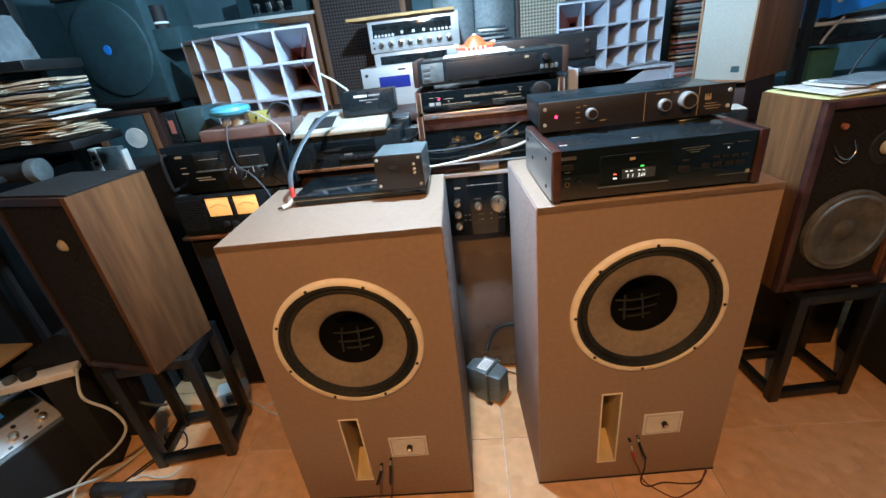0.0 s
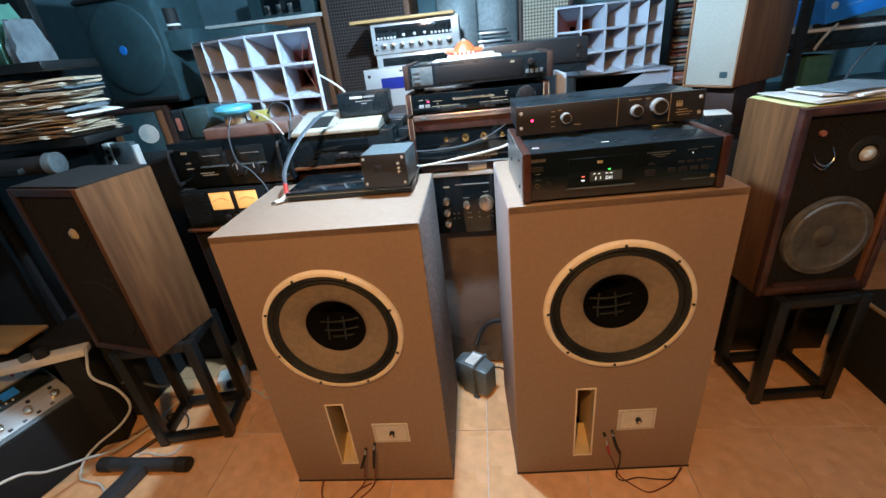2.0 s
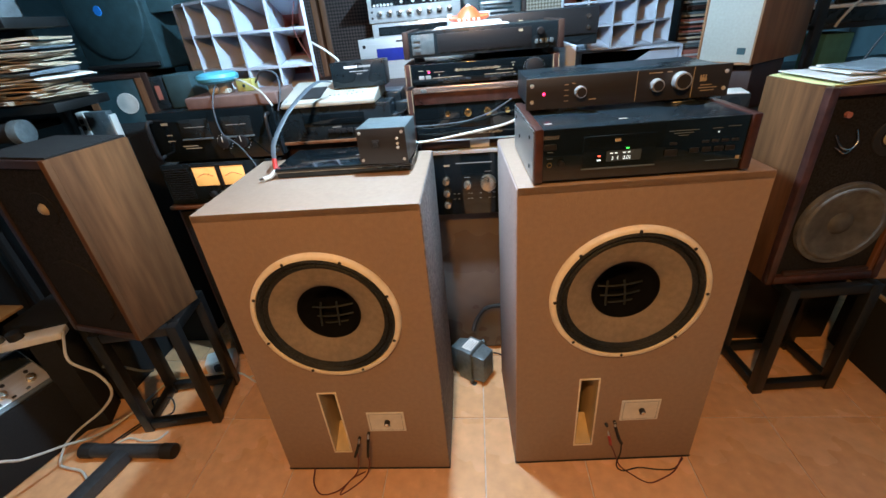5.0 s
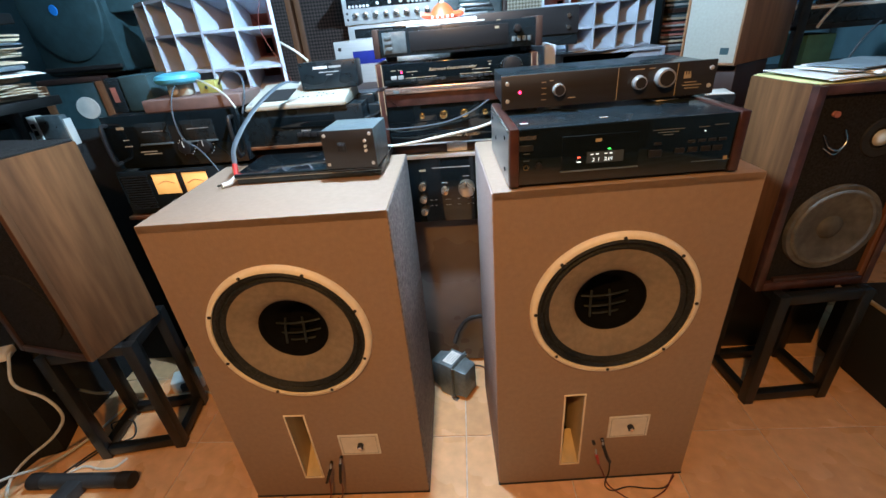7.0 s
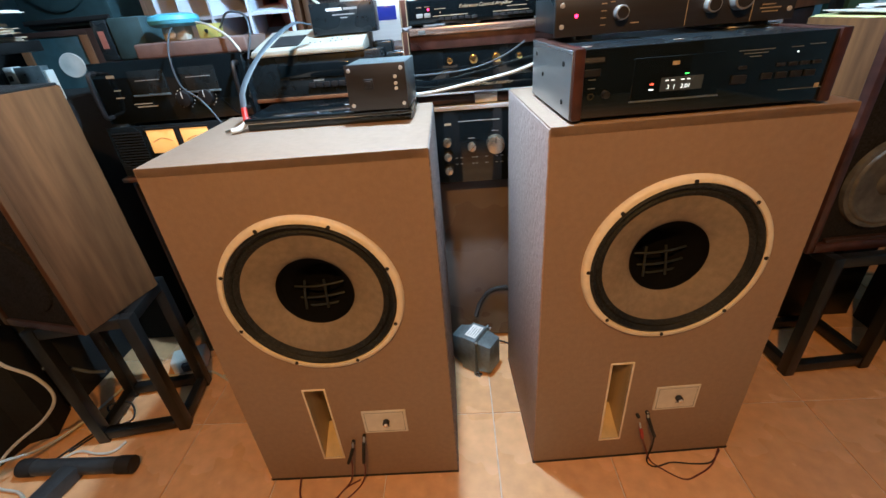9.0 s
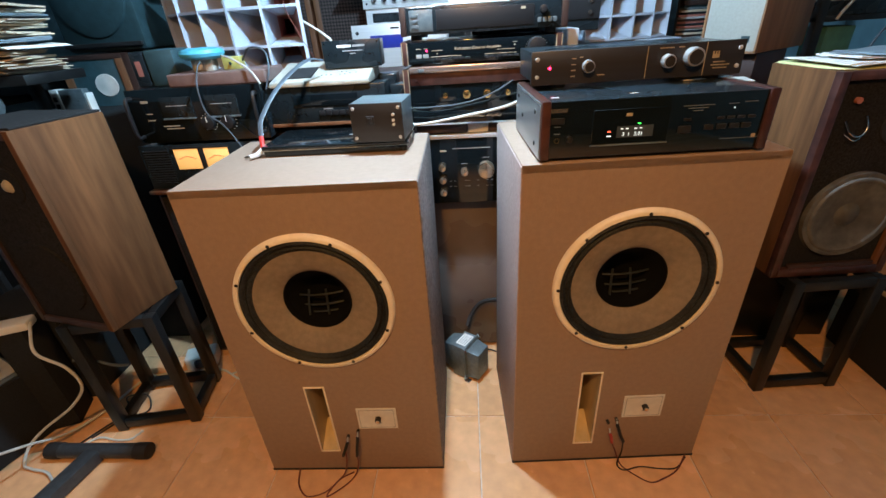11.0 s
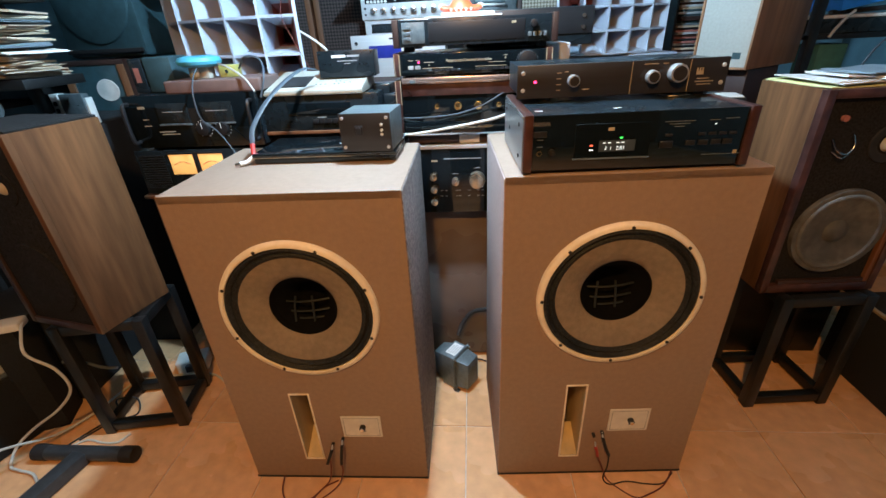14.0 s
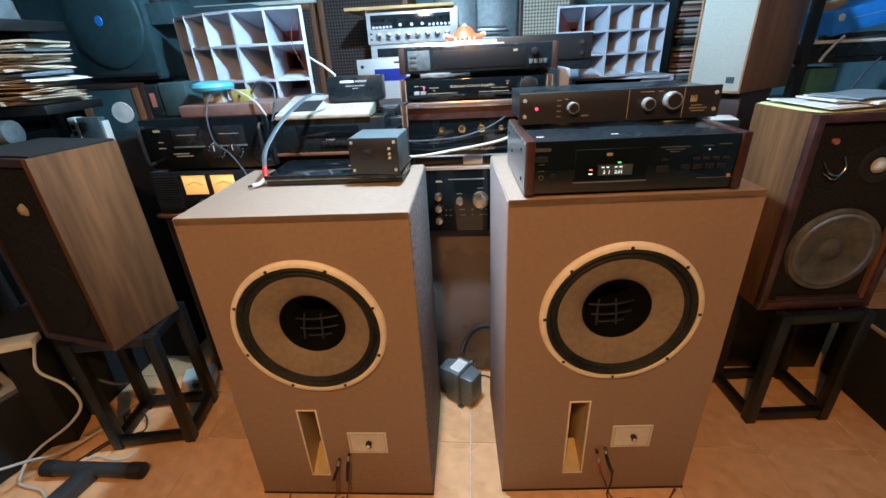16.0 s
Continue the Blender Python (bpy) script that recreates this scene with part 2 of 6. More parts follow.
def cyl(r, length, at=(0, 0, 0), axis="y", r2=None, segs=24, bevel=0.0, bm=None):
    """A round bar from at along the axis: -y is towards the front."""
    own = bmesh.new()
    bmesh.ops.create_cone(own, cap_ends=True, segments=segs, radius1=r, radius2=r if r2 is None else r2, depth=length)
    bmesh.ops.translate(own, verts=own.verts, vec=(0, 0, length / 2))
    if bevel:
        rim = [e for e in own.edges if abs(e.verts[0].co.z - e.verts[1].co.z) < 1e-6 and e.verts[0].co.z > length / 2]
        bmesh.ops.bevel(own, geom=rim, offset=bevel, segments=2, affect="EDGES", profile=0.5)
    turn = {"y": pose(0, 0, 0, 90), "z": Matrix(), "x": pose(0, 0, 0, 0, 90), "back": pose(0, 0, 0, -90)}[axis]
    bmesh.ops.transform(own, matrix=Matrix.Translation(at) @ turn, verts=own.verts)
    return join(bm, own)


def lathe(profile, at=(0, 0, 0), segs=64, axis="y", bm=None):
    """Rings of (radius, offset towards the front) spun about the front axis."""
    own = bmesh.new()
    rows = []
    for r, d in profile:
        if r < 1e-6:
            rows.append([own.verts.new((0, 0, d))])
        else:
            rows.append([own.verts.new((r * math.cos(a), r * math.sin(a), d)) for a in (2 * math.pi * k / segs for k in range(segs))])
    for a, b in zip(rows, rows[1:]):
        for k in range(segs):
            n = (k + 1) % segs
            if len(a) == 1 and len(b) == 1:
                continue
            if len(b) == 1:
                own.faces.new((a[k], a[n], b[0]))
            elif len(a) == 1:
                own.faces.new((a[0], b[k], b[n]))
            else:
                own.faces.new((a[k], a[n], b[n], b[k]))
    turn = {"y": pose(0, 0, 0, 90), "z": Matrix()}[axis]
    bmesh.ops.transform(own, matrix=Matrix.Translation(at) @ turn, verts=own.verts)
    return join(bm, own)


def cable(points, r, steps=7, segs=8, flat=1.0, bm=None):
    """A round cable swept along a smooth line through the points."""
    pts = [Vector(p) for p in points]
    line = []
    ext = [2 * pts[0] - pts[1]] + pts + [2 * pts[-1] - pts[-2]]
    for a, b, c, d in zip(ext, ext[1:], ext[2:], ext[3:]):
        for k in range(steps):
            t = k / steps
            line.append(0.5 * ((2 * b) + (c - a) * t + (2 * a - 5 * b + 4 * c - d) * t * t + (3 * b - a - 3 * c + d) * t ** 3))
    line.append(pts[-1])
    own = bmesh.new()
    rings = []
    side = None
    for k, p in enumerate(line):
        ahead = (line[min(k + 1, len(line) - 1)] - line[max(k - 1, 0)]).normalized()
        if side is None:
            side = ahead.cross(Vector((0, 0, 1)) if abs(ahead.z) < 0.9 else Vector((1, 0, 0))).normalized()
        side = (side - ahead * side.dot(ahead)).normalized()
        up = side.cross(ahead)
        rings.append([own.verts.new(p + r * (flat * math.cos(a) * side + math.sin(a) * up)) for a in (2 * math.pi * j / segs for j in range(segs))])
    for a, b in zip(rings, rings[1:]):
        for j in range(segs):
            own.faces.new((a[j], a[(j + 1) % segs], b[(j + 1) % segs], b[j]))
    own.faces.new(rings[0])
    own.faces.new(list(reversed(rings[-1])))
    return join(bm, own)


def prism(corners, z0, z1, bevel=0.0):
    """An upright slab over a plan outline."""
    bm = bmesh.new()
    f = bm.faces.new([bm.verts.new((x, y, z0)) for x, y in corners])
    up = bmesh.ops.extrude_face_region(bm, geom=[f])["geom"]
    bmesh.ops.translate(bm, verts=[v for v in up if isinstance(v, bmesh.types.BMVert)], vec=(0, 0, z1 - z0))
    if bevel:
        bmesh.ops.bevel(bm, geom=bm.edges[:], offset=bevel, segments=2, affect="EDGES", profile=0.5)
    return bm


def sheet_with_holes(loops, y=0.0):
    """A flat upright sheet in x and z; the first loop is its outline, the others are holes."""
    bm = bmesh.new()
    edges, rings = [], []
    for loop in loops:
        vs = [bm.verts.new((x, y, z)) for x, z in loop]
        rings.append(vs)
        edges += [bm.edges.new((a, b)) for a, b in zip(vs, vs[1:] + vs[:1])]
    bmesh.ops.triangle_fill(bm, use_beauty=True, use_dissolve=False, edges=edges)
    return bm, rings


def words(name, text, size, material, parent, at, label="", shear=0.0):
    """Raised lettering on a front: a thin mesh from the built-in font."""
    cu = bpy.data.curves.new(name, "FONT")
    cu.body, cu.size, cu.extrude, cu.shear = text, size, 0.0003, shear
    cu.align_x, cu.align_y = "CENTER", "CENTER"
    tmp = bpy.data.objects.new(name, cu)
    scene.collection.objects.link(tmp)
    me = bpy.data.meshes.new_from_object(tmp.evaluated_get(bpy.context.evaluated_depsgraph_get()))
    bpy.data.objects.remove(tmp)
    ob = new(name, me)
    ob.data.materials.clear()
    ob.data.materials.append(M[material])
    ob.parent = parent
    ob.matrix_basis = pose(*at, 90)
    return tagged(ob, label)


def bar(x, z, w, h, y=0.0, deep=0.0006):
    return box(x - w / 2, x + w / 2, y - deep, y + 0.0004, z - h / 2, z + h / 2)


def knob_part(parent, x, z, r, deep, y=0.0, material="knob", name="knob", label="", notch=True):
    k = part(name, cyl(r, deep, (x, y + 0.0005, z), "y", r2=r * 0.94, segs=28, bevel=min(0.0015, r * 0.12)), material, parent, label)
    if notch:
        part("index_mark", box(x - r * 0.05, x + r * 0.05, y - deep - 0.0006, y - deep + 0.0008, z + r * 0.25, z + r * 0.8), "rubber", k)
    return k


def sheaf(w, d, th, rng):
    """A dog-eared bundle of loose sheets: several thin bowed leaves that don't lie flush."""
    bm = bmesh.new()
    n = max(2, int(th / 0.0032))
    bow, lift, ph = rng.uniform(-0.004, 0.004), rng.uniform(0.0, 0.007), rng.uniform(0, 6)
    for k in range(n):
        z0 = th * k / n
        t = th / n * 0.8
        ox, oy = rng.uniform(-0.010, 0.010), rng.uniform(-0.014, 0.010)
        curl = rng.uniform(-0.5, 1.0) * lift
        nx, ny = 9, 5
        grid = []
        for up in (0, 1):
            rows = []
            for j in range(ny):
                v = j / (ny - 1)
                row = []
                for i in range(nx):
                    u = i / (nx - 1)
                    edge = 0.004 * math.sin(ph + 5 * u + 1.7 * k) * (1 - v)
                    zz = z0 + t * up + bow * math.sin(math.pi * u) + 0.0022 * math.sin(ph + 7 * u + 2 * v) + curl * (1 - v) ** 3 * abs(2 * u - 1)
                    row.append(bm.verts.new((ox + (u - 0.5) * w, oy + v * d + edge, max(0.0, zz))))
                rows.append(row)
            grid.append(rows)
        lo, hi = grid
        for j in range(ny - 1):
            for i in range(nx - 1):
                bm.faces.new((hi[j][i], hi[j][i + 1], hi[j + 1][i + 1], hi[j + 1][i]))
                bm.faces.new((lo[j][i], lo[j + 1][i], lo[j + 1][i + 1], lo[j][i + 1]))
        for i in range(nx - 1):
            bm.faces.new((lo[0][i], lo[0][i + 1], hi[0][i + 1], hi[0][i]))
            bm.faces.new((lo[-1][i], hi[-1][i], hi[-1][i + 1], lo[-1][i + 1]))
        for j in range(ny - 1):
            bm.faces.new((lo[j][0], hi[j][0], hi[j + 1][0], lo[j + 1][0]))
            bm.faces.new((lo[j][-1], lo[j + 1][-1], hi[j + 1][-1], hi[j][-1]))
    return bm


# ---------------------------------------------------------------- the room
X0, X1, Y0, Y1, H = -2.55, 2.45, -2.3, 3.2, 2.5


def structure(name, bm, material, label):
    return solo(name, bm, material, label, name.split("_")[0], kind="structure")


floor = structure("floor", box(X0, X1, Y0, Y1, -0.10, -0.004), "grout", "cement bed with pale grout under terracotta tiles")
structure("wall_north", box(X0 - 0.12, X1 + 0.12, Y1, Y1 + 0.12, -0.1, H), "wall", "dark teal painted wall behind the audio equipment")
structure("wall_west", box(X0 - 0.12, X0, Y0, Y1, -0.1, H), "wall", "dark teal painted side wall")
structure("wall_east", box(X1, X1 + 0.12, Y0, Y1, -0.1, H), "wall", "dark teal painted side wall")
structure("wall_south", box(X0 - 0.12, X1 + 0.12, Y0 - 0.12, Y0, -0.1, H), "wall_warm", "dark painted wall of the listening room")
structure("ceiling", box(X0 - 0.12, X1 + 0.12, Y0 - 0.12, Y1 + 0.12, H, H + 0.1), "ceil", "greyed painted ceiling of the room")

lamp = thing("ceiling_light", "bare white energy-saving bulb hanging on a cord", "ceiling light", pose(*TUBE))
part("cord", cyl(0.003, H - TUBE[2] - 0.12, (0, 0, 0.12), "z", segs=8), "rubber", lamp)
part("socket", cyl(0.018, 0.06, (0, 0, 0.062), "z", segs=16, bevel=0.003), "white", lamp)
for k in range(3):
    a = k * 2.094
    part("tube", cyl(0.005, 0.06, (0.042 * math.cos(a), 0.042 * math.sin(a), 0.0), "z", segs=10), "tubeglow", lamp, "glowing fluorescent tube")
lamp = thing("pendant_lamp", "shaded pendant lamp hanging on a cord from the ceiling", "lamp", pose(*BULB))
part("cord", cyl(0.003, H - BULB[2] - 0.12, (0, 0, 0.12), "z", segs=8), "rubber", lamp)
part("socket", cyl(0.02, 0.06, (0, 0, 0.065), "z", segs=16, bevel=0.003), "white", lamp)
part("shade", lathe([(0.022, 0.125), (0.06, 0.11), (0.13, 0.02), (0.132, 0.02), (0.062, 0.114), (0.022, 0.129)], segs=40, axis="z"), "tube", lamp, "black metal cone shade")


# ---------------------------------------------------------------- the two big loudspeakers
def driver(parent, cx, cz, turn):
    """A 15-inch coaxial drive unit let into the front at y = 0."""
    d = new("drive_unit")
    d.parent = parent
    d.matrix_basis = pose(cx, 0, cz)
    tagged(d, "dual concentric driver with tan paper cone and cream frame")
    part("frame_ring", lathe([(0.1815, -0.004), (0.1815, 0.010), (0.1830, 0.0125), (0.190, 0.0125), (0.1955, 0.009), (0.1975, 0.003), (0.1975, -0.003)], segs=96),
         "ring", d, "cream enamelled frame ring")
    part("surround", lathe([(0.1830, 0.003), (0.180, 0.004), (0.176, 0.008), (0.171, 0.004), (0.167, -0.001), (0.162, 0.003), (0.157, -0.002), (0.1515, -0.005)], (0, -0.005, 0), segs=96),
         "surround", d, "black doped cloth surround")
    part("cone", lathe([(0.1530, -0.0045), (0.140, -0.007), (0.125, -0.0105), (0.110, -0.0150), (0.098, -0.0200), (0.089, -0.0255), (0.083, -0.0315), (0.0795, -0.038)], (0, -0.005, 0), segs=96), "cone", d, "tan paper cone")
    part("throat", lathe([(0.0800, -0.0375), (0.074, -0.046), (0.063, -0.056), (0.048, -0.08), (0.030, -0.10), (0, -0.10)], (0, -0.005, 0), segs=48), "throat", d, "horn throat, near-black with the shade of its depth")
    for x in (-0.036, 0.012):
        part("grid_bar", cable([(x * 0.9, 0.060, 0.008), (x, 0.052, -0.020), (x * 1.05, 0.044, -0.060)], 0.0030, 4, 6), "grid", d, "dusty grey grid bar")
    for z in (-0.004, -0.034, -0.056):
        part("grid_bar", cable([(-0.058, 0.058, z - 0.001), (-0.02, 0.052, z), (0.02, 0.052, z + 0.003), (0.056, 0.058, z + 0.006)], 0.0026, 4, 6), "grid", d, "dusty grey grid bar")
    # Near-black ring draws the smoky shade around the cone's neck.
    part("dust_skirt", lathe([(0.086, -0.0275), (0.083, -0.0305), (0.080, -0.036), (0.0765, -0.043)], (0, -0.005, 0), segs=48), "throat", d, "near-black ring for the shade around the cone's neck")
    s = cyl(0.0042, 0.0025, (0, 0, 0), "y", segs=10)
    mesh = finish(s, "screw")
    mesh.materials.append(M["rubber"])
    for k in range(8):
        a = turn + k * math.pi / 4
        o = new("screw", mesh)
        o.parent = d
        o.matrix_basis = pose(0.186 * math.cos(a), -0.0115, 0.186 * math.sin(a))
    return d


def big_speaker(label, m, w, h, deep, dx, dz, port, plate, turn, skin, posts):
    """Tall box with its driver, slot port, attenuator plate; origin at the front's bottom middle."""
    t = thing("floorstanding_speaker", label, "speaker", m, "pair of big speakers")
    hw, n = w / 2, 72
    px, pz0, pz1, pw = port
    ring = [(dx + 0.176 * math.cos(2 * math.pi * k / n), dz + 0.176 * math.sin(2 * math.pi * k / n)) for k in range(n)]
    slot = [(px - pw / 2, pz0), (px + pw / 2, pz0), (px + pw / 2, pz1), (px - pw / 2, pz1)]
    bm, rings = sheet_with_holes([[(-hw, 0), (hw, 0), (hw, h), (-hw, h)], ring, slot])
    for r, d in ((rings[1], 0.02), (rings[2], 0.004)):
        back = [bm.verts.new(v.co + Vector((0, d, 0))) for v in r]
        for k in range(len(r)):
            q = (k + 1) % len(r)
            bm.faces.new((r[k], r[q], back[q], back[k]))
    part("front_baffle", bm, "cab", t, "mauve-brown painted front", smooth=0)
    shell = bmesh.new()
    c = [shell.verts.new(p) for p in ((-hw, 0, 0), (hw, 0, 0), (hw, deep, 0), (-hw, deep, 0), (-hw, 0, h), (hw, 0, h), (hw, deep, h), (-hw, deep, h))]
    for f in ((0, 3, 2, 1), (2, 3, 7, 6)):
        shell.faces.new([c[k] for k in f])
    part("back_panel", shell, "cab", t, smooth=0)
    part("top_panel", box(-hw, hw, 0.0, deep, h - 0.018, h + 0.0015, 0.0015), "cab", t, "pale mauve painted top")
    rng = random.Random(int(w * 1000))
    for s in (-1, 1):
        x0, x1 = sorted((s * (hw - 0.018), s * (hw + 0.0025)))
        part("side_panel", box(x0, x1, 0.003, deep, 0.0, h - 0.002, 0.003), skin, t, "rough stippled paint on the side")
    for s in (-1, 1):
        crumbs = bmesh.new()
        for k in range(90):
            z = rng.uniform(0.1, h - 0.02)
            r = rng.uniform(0.0012, 0.0036)
            own = bmesh.new()
            bmesh.ops.create_icosphere(own, subdivisions=1, radius=r)
            bmesh.ops.transform(own, matrix=Matrix.LocRotScale((s * (hw + 0.0015), 0.004 + abs(rng.gauss(0, 0.008)), z), None, (0.6, 1, rng.uniform(1, 2.2))), verts=own.verts)
            crumbs = join(crumbs, own)
        tagged(part("paint_crumb", crumbs, skin, t, "dried paint lumps along the front edge"), kind="stuff")
    # Black strip stands in for the shadow gap between cabinet and floor.
    part("base_plinth", box(-hw - 0.0032, hw + 0.0032, -0.0018, deep - 0.004, 0.0, 0.007, 0.0008), "rubber", t, "thin black strip for the shadow gap at the base")
    driver(t, dx, dz, turn)
    p = new("slot_port")
    p.parent = t
    p.matrix_basis = pose(px, 0, pz0)
    tagged(p, "slot port lined with bare plywood")
    ph, hp, e = pz1 - pz0, pw / 2, 0.0045
    liner = bmesh.new()
    back = 0.30
    v = [liner.verts.new(q) for q in ((-hp, 0.001, 0), (hp, 0.001, 0), (hp, 0.001, ph), (-hp, 0.001, ph), (-hp, back, 0), (hp, back, 0), (hp, back, ph), (-hp, back, ph),
                                      (-hp, 0.001, 0.0005), (hp, 0.001, 0.0005), (hp, 0.085, 0.044), (-hp, 0.085, 0.044), (-hp, 0.095, 0.0), (hp, 0.095, 0.0))]
    for f in ((1, 2, 6, 5), (2, 3, 7, 6), (3, 0, 4, 7), (8, 9, 10, 11), (11, 10, 13, 12)):
        liner.faces.new([v[k] for k in f])
    part("liner", liner, "pine", p, "bare plywood duct", smooth=0)
    part("duct_end", box(-hp - 0.002, hp + 0.002, 0.303, 0.33, 0.0, ph + 0.002), "throat", p)
    rim = bmesh.new()
    for a in ((-hp - e, -hp, 0, ph), (hp, hp + e, 0, ph), (-hp - e, hp + e, -e, 0), (-hp - e, hp + e, ph, ph + e)):
        rim = box(a[0], a[1], -0.0025, 0.006, a[2], a[3], 0.0006, 1, rim)
    part("rim", rim, "ring", p, "cream edge strip")
    ax, az, aw, ah = plate
    q = new("attenuator_plate")
    q.parent = t
    q.matrix_basis = pose(ax, 0, az)
    tagged(q, "pale control plate with one black knob")
    part("plate", box(-aw / 2, aw / 2, -0.003, 0.001, -ah / 2, ah / 2, 0.0008, 1), "plate", q, "pale grey metal plate")
    line = bmesh.new()
    for a in ((-aw / 2 + .006, aw / 2 - .006, ah / 2 - .007, ah / 2 - .0055), (-aw / 2 + .006, aw / 2 - .006, -ah / 2 + .0055, -ah / 2 + .007),
              (-aw / 2 + .006, -aw / 2 + .0075, -ah / 2 + .006, ah / 2 - .006), (aw / 2 - .0075, aw / 2 - .006, -ah / 2 + .006, ah / 2 - .006)):
        line = box(a[0], a[1], -0.0034, -0.002, a[2], a[3], 0, 1, line)
    part("border_line", line, "grey_text", q)
    part("knob", cyl(0.0085, 0.012, (0.004, -0.002, 0.002), "y", segs=20, bevel=0.001), "rubber", q, "black knob")
    part("knob_cap", cyl(0.0055, 0.004, (0.004, -0.0138, 0.002), "y", segs=16, bevel=0.001), "chrome", q)
    part("plate_label", bar(0.006, -0.016, 0.012, 0.005, -0.003), "grey_text", q)
    for k, (tx, tz) in enumerate(posts):
        part("terminal", cyl(0.0045, 0.012, (tx, 0.001, tz), "y", segs=14, bevel=0.001), "rubber", t)
    return t


sp_l = big_speaker("tall mauve-brown speaker with large tan driver, slim player on top", pose(-0.3215, 0.891, 0, 0, 0, 0.85), 0.537, 0.938, 0.418,
                   -0.008, 0.632, (-0.0695, 0.092, 0.354, 0.050), (0.0915, 0.230, 0.114, 0.082), radians(22),
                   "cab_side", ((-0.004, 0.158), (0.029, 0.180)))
sp_r = big_speaker("tall mauve-brown speaker with large tan driver, disc player on top", pose(0.4395, 0.928, 0, 0, 0, 2.9), 0.549, 0.953, 0.42,
                   0.003, 0.648, (-0.0675, 0.083, 0.363, 0.050), (0.089, 0.229, 0.112, 0.084), radians(0),
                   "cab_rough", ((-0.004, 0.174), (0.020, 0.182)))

# speaker leads clipped to the terminals
LEADS = (
    ("cable_brown", "red_dull", [(0.4405, 0.905, 0.146), (0.445, 0.902, 0.130), (0.450, 0.905, 0.108)], [(0.450, 0.905, 0.108), (0.468, 0.912, 0.06), (0.487, 0.905, 0.008), (0.512, 0.880, 0.004), (0.556, 0.850, 0.004), (0.60, 0.862, 0.004), (0.650, 0.890, 0.004), (0.69, 0.935, 0.010)]),
    ("rubber", "rubber", [(0.459, 0.913, 0.176), (0.470, 0.902, 0.140), (0.482, 0.905, 0.112)], [(0.482, 0.905, 0.112), (0.487, 0.912, 0.055), (0.478, 0.905, 0.008), (0.494, 0.888, 0.004), (0.545, 0.899, 0.004), (0.60, 0.893, 0.004), (0.65, 0.896, 0.004), (0.69, 0.93, 0.006)]),
), (
    ("cable_brown", "rubber", [(-0.325, 0.872, 0.152), (-0.334, 0.862, 0.128), (-0.345, 0.865, 0.100)], [(-0.333, 0.862, 0.128), (-0.338, 0.866, 0.08), (-0.352, 0.868, 0.02), (-0.372, 0.850, 0.004), (-0.405, 0.812, 0.004), (-0.456, 0.800, 0.004), (-0.492, 0.835, 0.006), (-0.503, 0.884, 0.012)]),
    ("cable_brown", "rubber", [(-0.292, 0.872, 0.174), (-0.297, 0.862, 0.135), (-0.303, 0.865, 0.100)], [(-0.303, 0.865, 0.100), (-0.306, 0.870, 0.06), (-0.322, 0.866, 0.008), (-0.350, 0.832, 0.004), (-0.395, 0.800, 0.004), (-0.372, 0.850, 0.004), (-0.33, 0.878, 0.004)]),
)
for pair in LEADS:
    lead = thing("speaker_lead", "red and black speaker wire with crocodile clips", "cable", pose(0, 0, 0), "speaker leads")
    for mtl, clip, jaw, run in pair:
        part("clip", cable(jaw, 0.0045, 4), clip, lead, "crocodile clip sleeve")
        part("clip_jaw", cable([jaw[0], Vector(jaw[0]) + Vector((0, 0.010, 0.010))], 0.0025, 3), "chrome", lead)
        part("wire", cable(run, 0.0021), mtl, lead)


# ---------------------------------------------------------------- things on the right speaker
def feet(parent, w, d, h=0.012, inset=0.04, material="rubber"):
    for x in (-w / 2 + inset, w / 2 - inset):
        for y in (inset, d - inset):
            part("foot", cyl(0.016, h, (x, y, 0), "z", segs=18), material, parent)


R_TOP = 0.9545
cd = thing("disc_player", "black disc player with rosewood sides and lit display", "disc player", pose(0.4275, 0.935, R_TOP, 0, 0, 2.6))
W, D, Hh, F = 0.458, 0.30, 0.122, 0.008
feet(cd, W, D, F)
part("body", box(-W / 2 + 0.021, W / 2 - 0.021, 0.006, D, F, Hh - 0.003, 0.0015), "black", cd, "black steel case")
part("front_panel", box(-W / 2 + 0.020, W / 2 - 0.020, 0.0, 0.008, F, Hh - 0.002, 0.0015), "smoke", cd, "glossy black front")
for s in (-1, 1):
    x0, x1 = sorted((s * (W / 2 - 0.020), s * (W / 2 - 0.002)))
    sp = part("side_panel", box(x0, x1, -0.004, D, F - 0.003, Hh, 0.002), "rosewood", cd, "rosewood side cheek")
    x2 = s * W / 2
    part("side_plate", box(min(x1 if s > 0 else x2, x2 if s > 0 else x0), max(x1 if s > 0 else x2, x2 if s > 0 else x0), 0.004, D, F - 0.002, Hh - 0.003, 0.0005, 1), "steel", sp, "brushed grey side plate")
    for y, z in ((0.05, 0.03), (0.05, 0.095), (0.2, 0.06), (0.26, 0.095)):
        part("screw", cyl(0.0045, 0.002, (x2 - (0.0021 if s < 0 else -0.0001), y, z), "x", segs=12), "rubber", sp)
part("tray_door", box(-0.125, 0.025, -0.0012, 0.002, 0.032, 0.100, 0.0008, 1), "smoke", cd, "display and tray window")
part("tray_lip", box(-0.127, 0.027, -0.004, 0.001, 0.029, 0.0315, 0.0006, 1), "dim_text", cd)
part("display_window", box(-0.076, -0.004, -0.0017, -0.0011, 0.044, 0.0665), "display", cd, "faintly lit display window")
part("brand_badge", bar(-0.193, 0.103, 0.034, 0.0075, 0.0), "knob", cd, "plain champagne brand badge")
part("display_digit", bar(-0.091, 0.057, 0.006, 0.0025, -0.0012), "led_orange", cd)
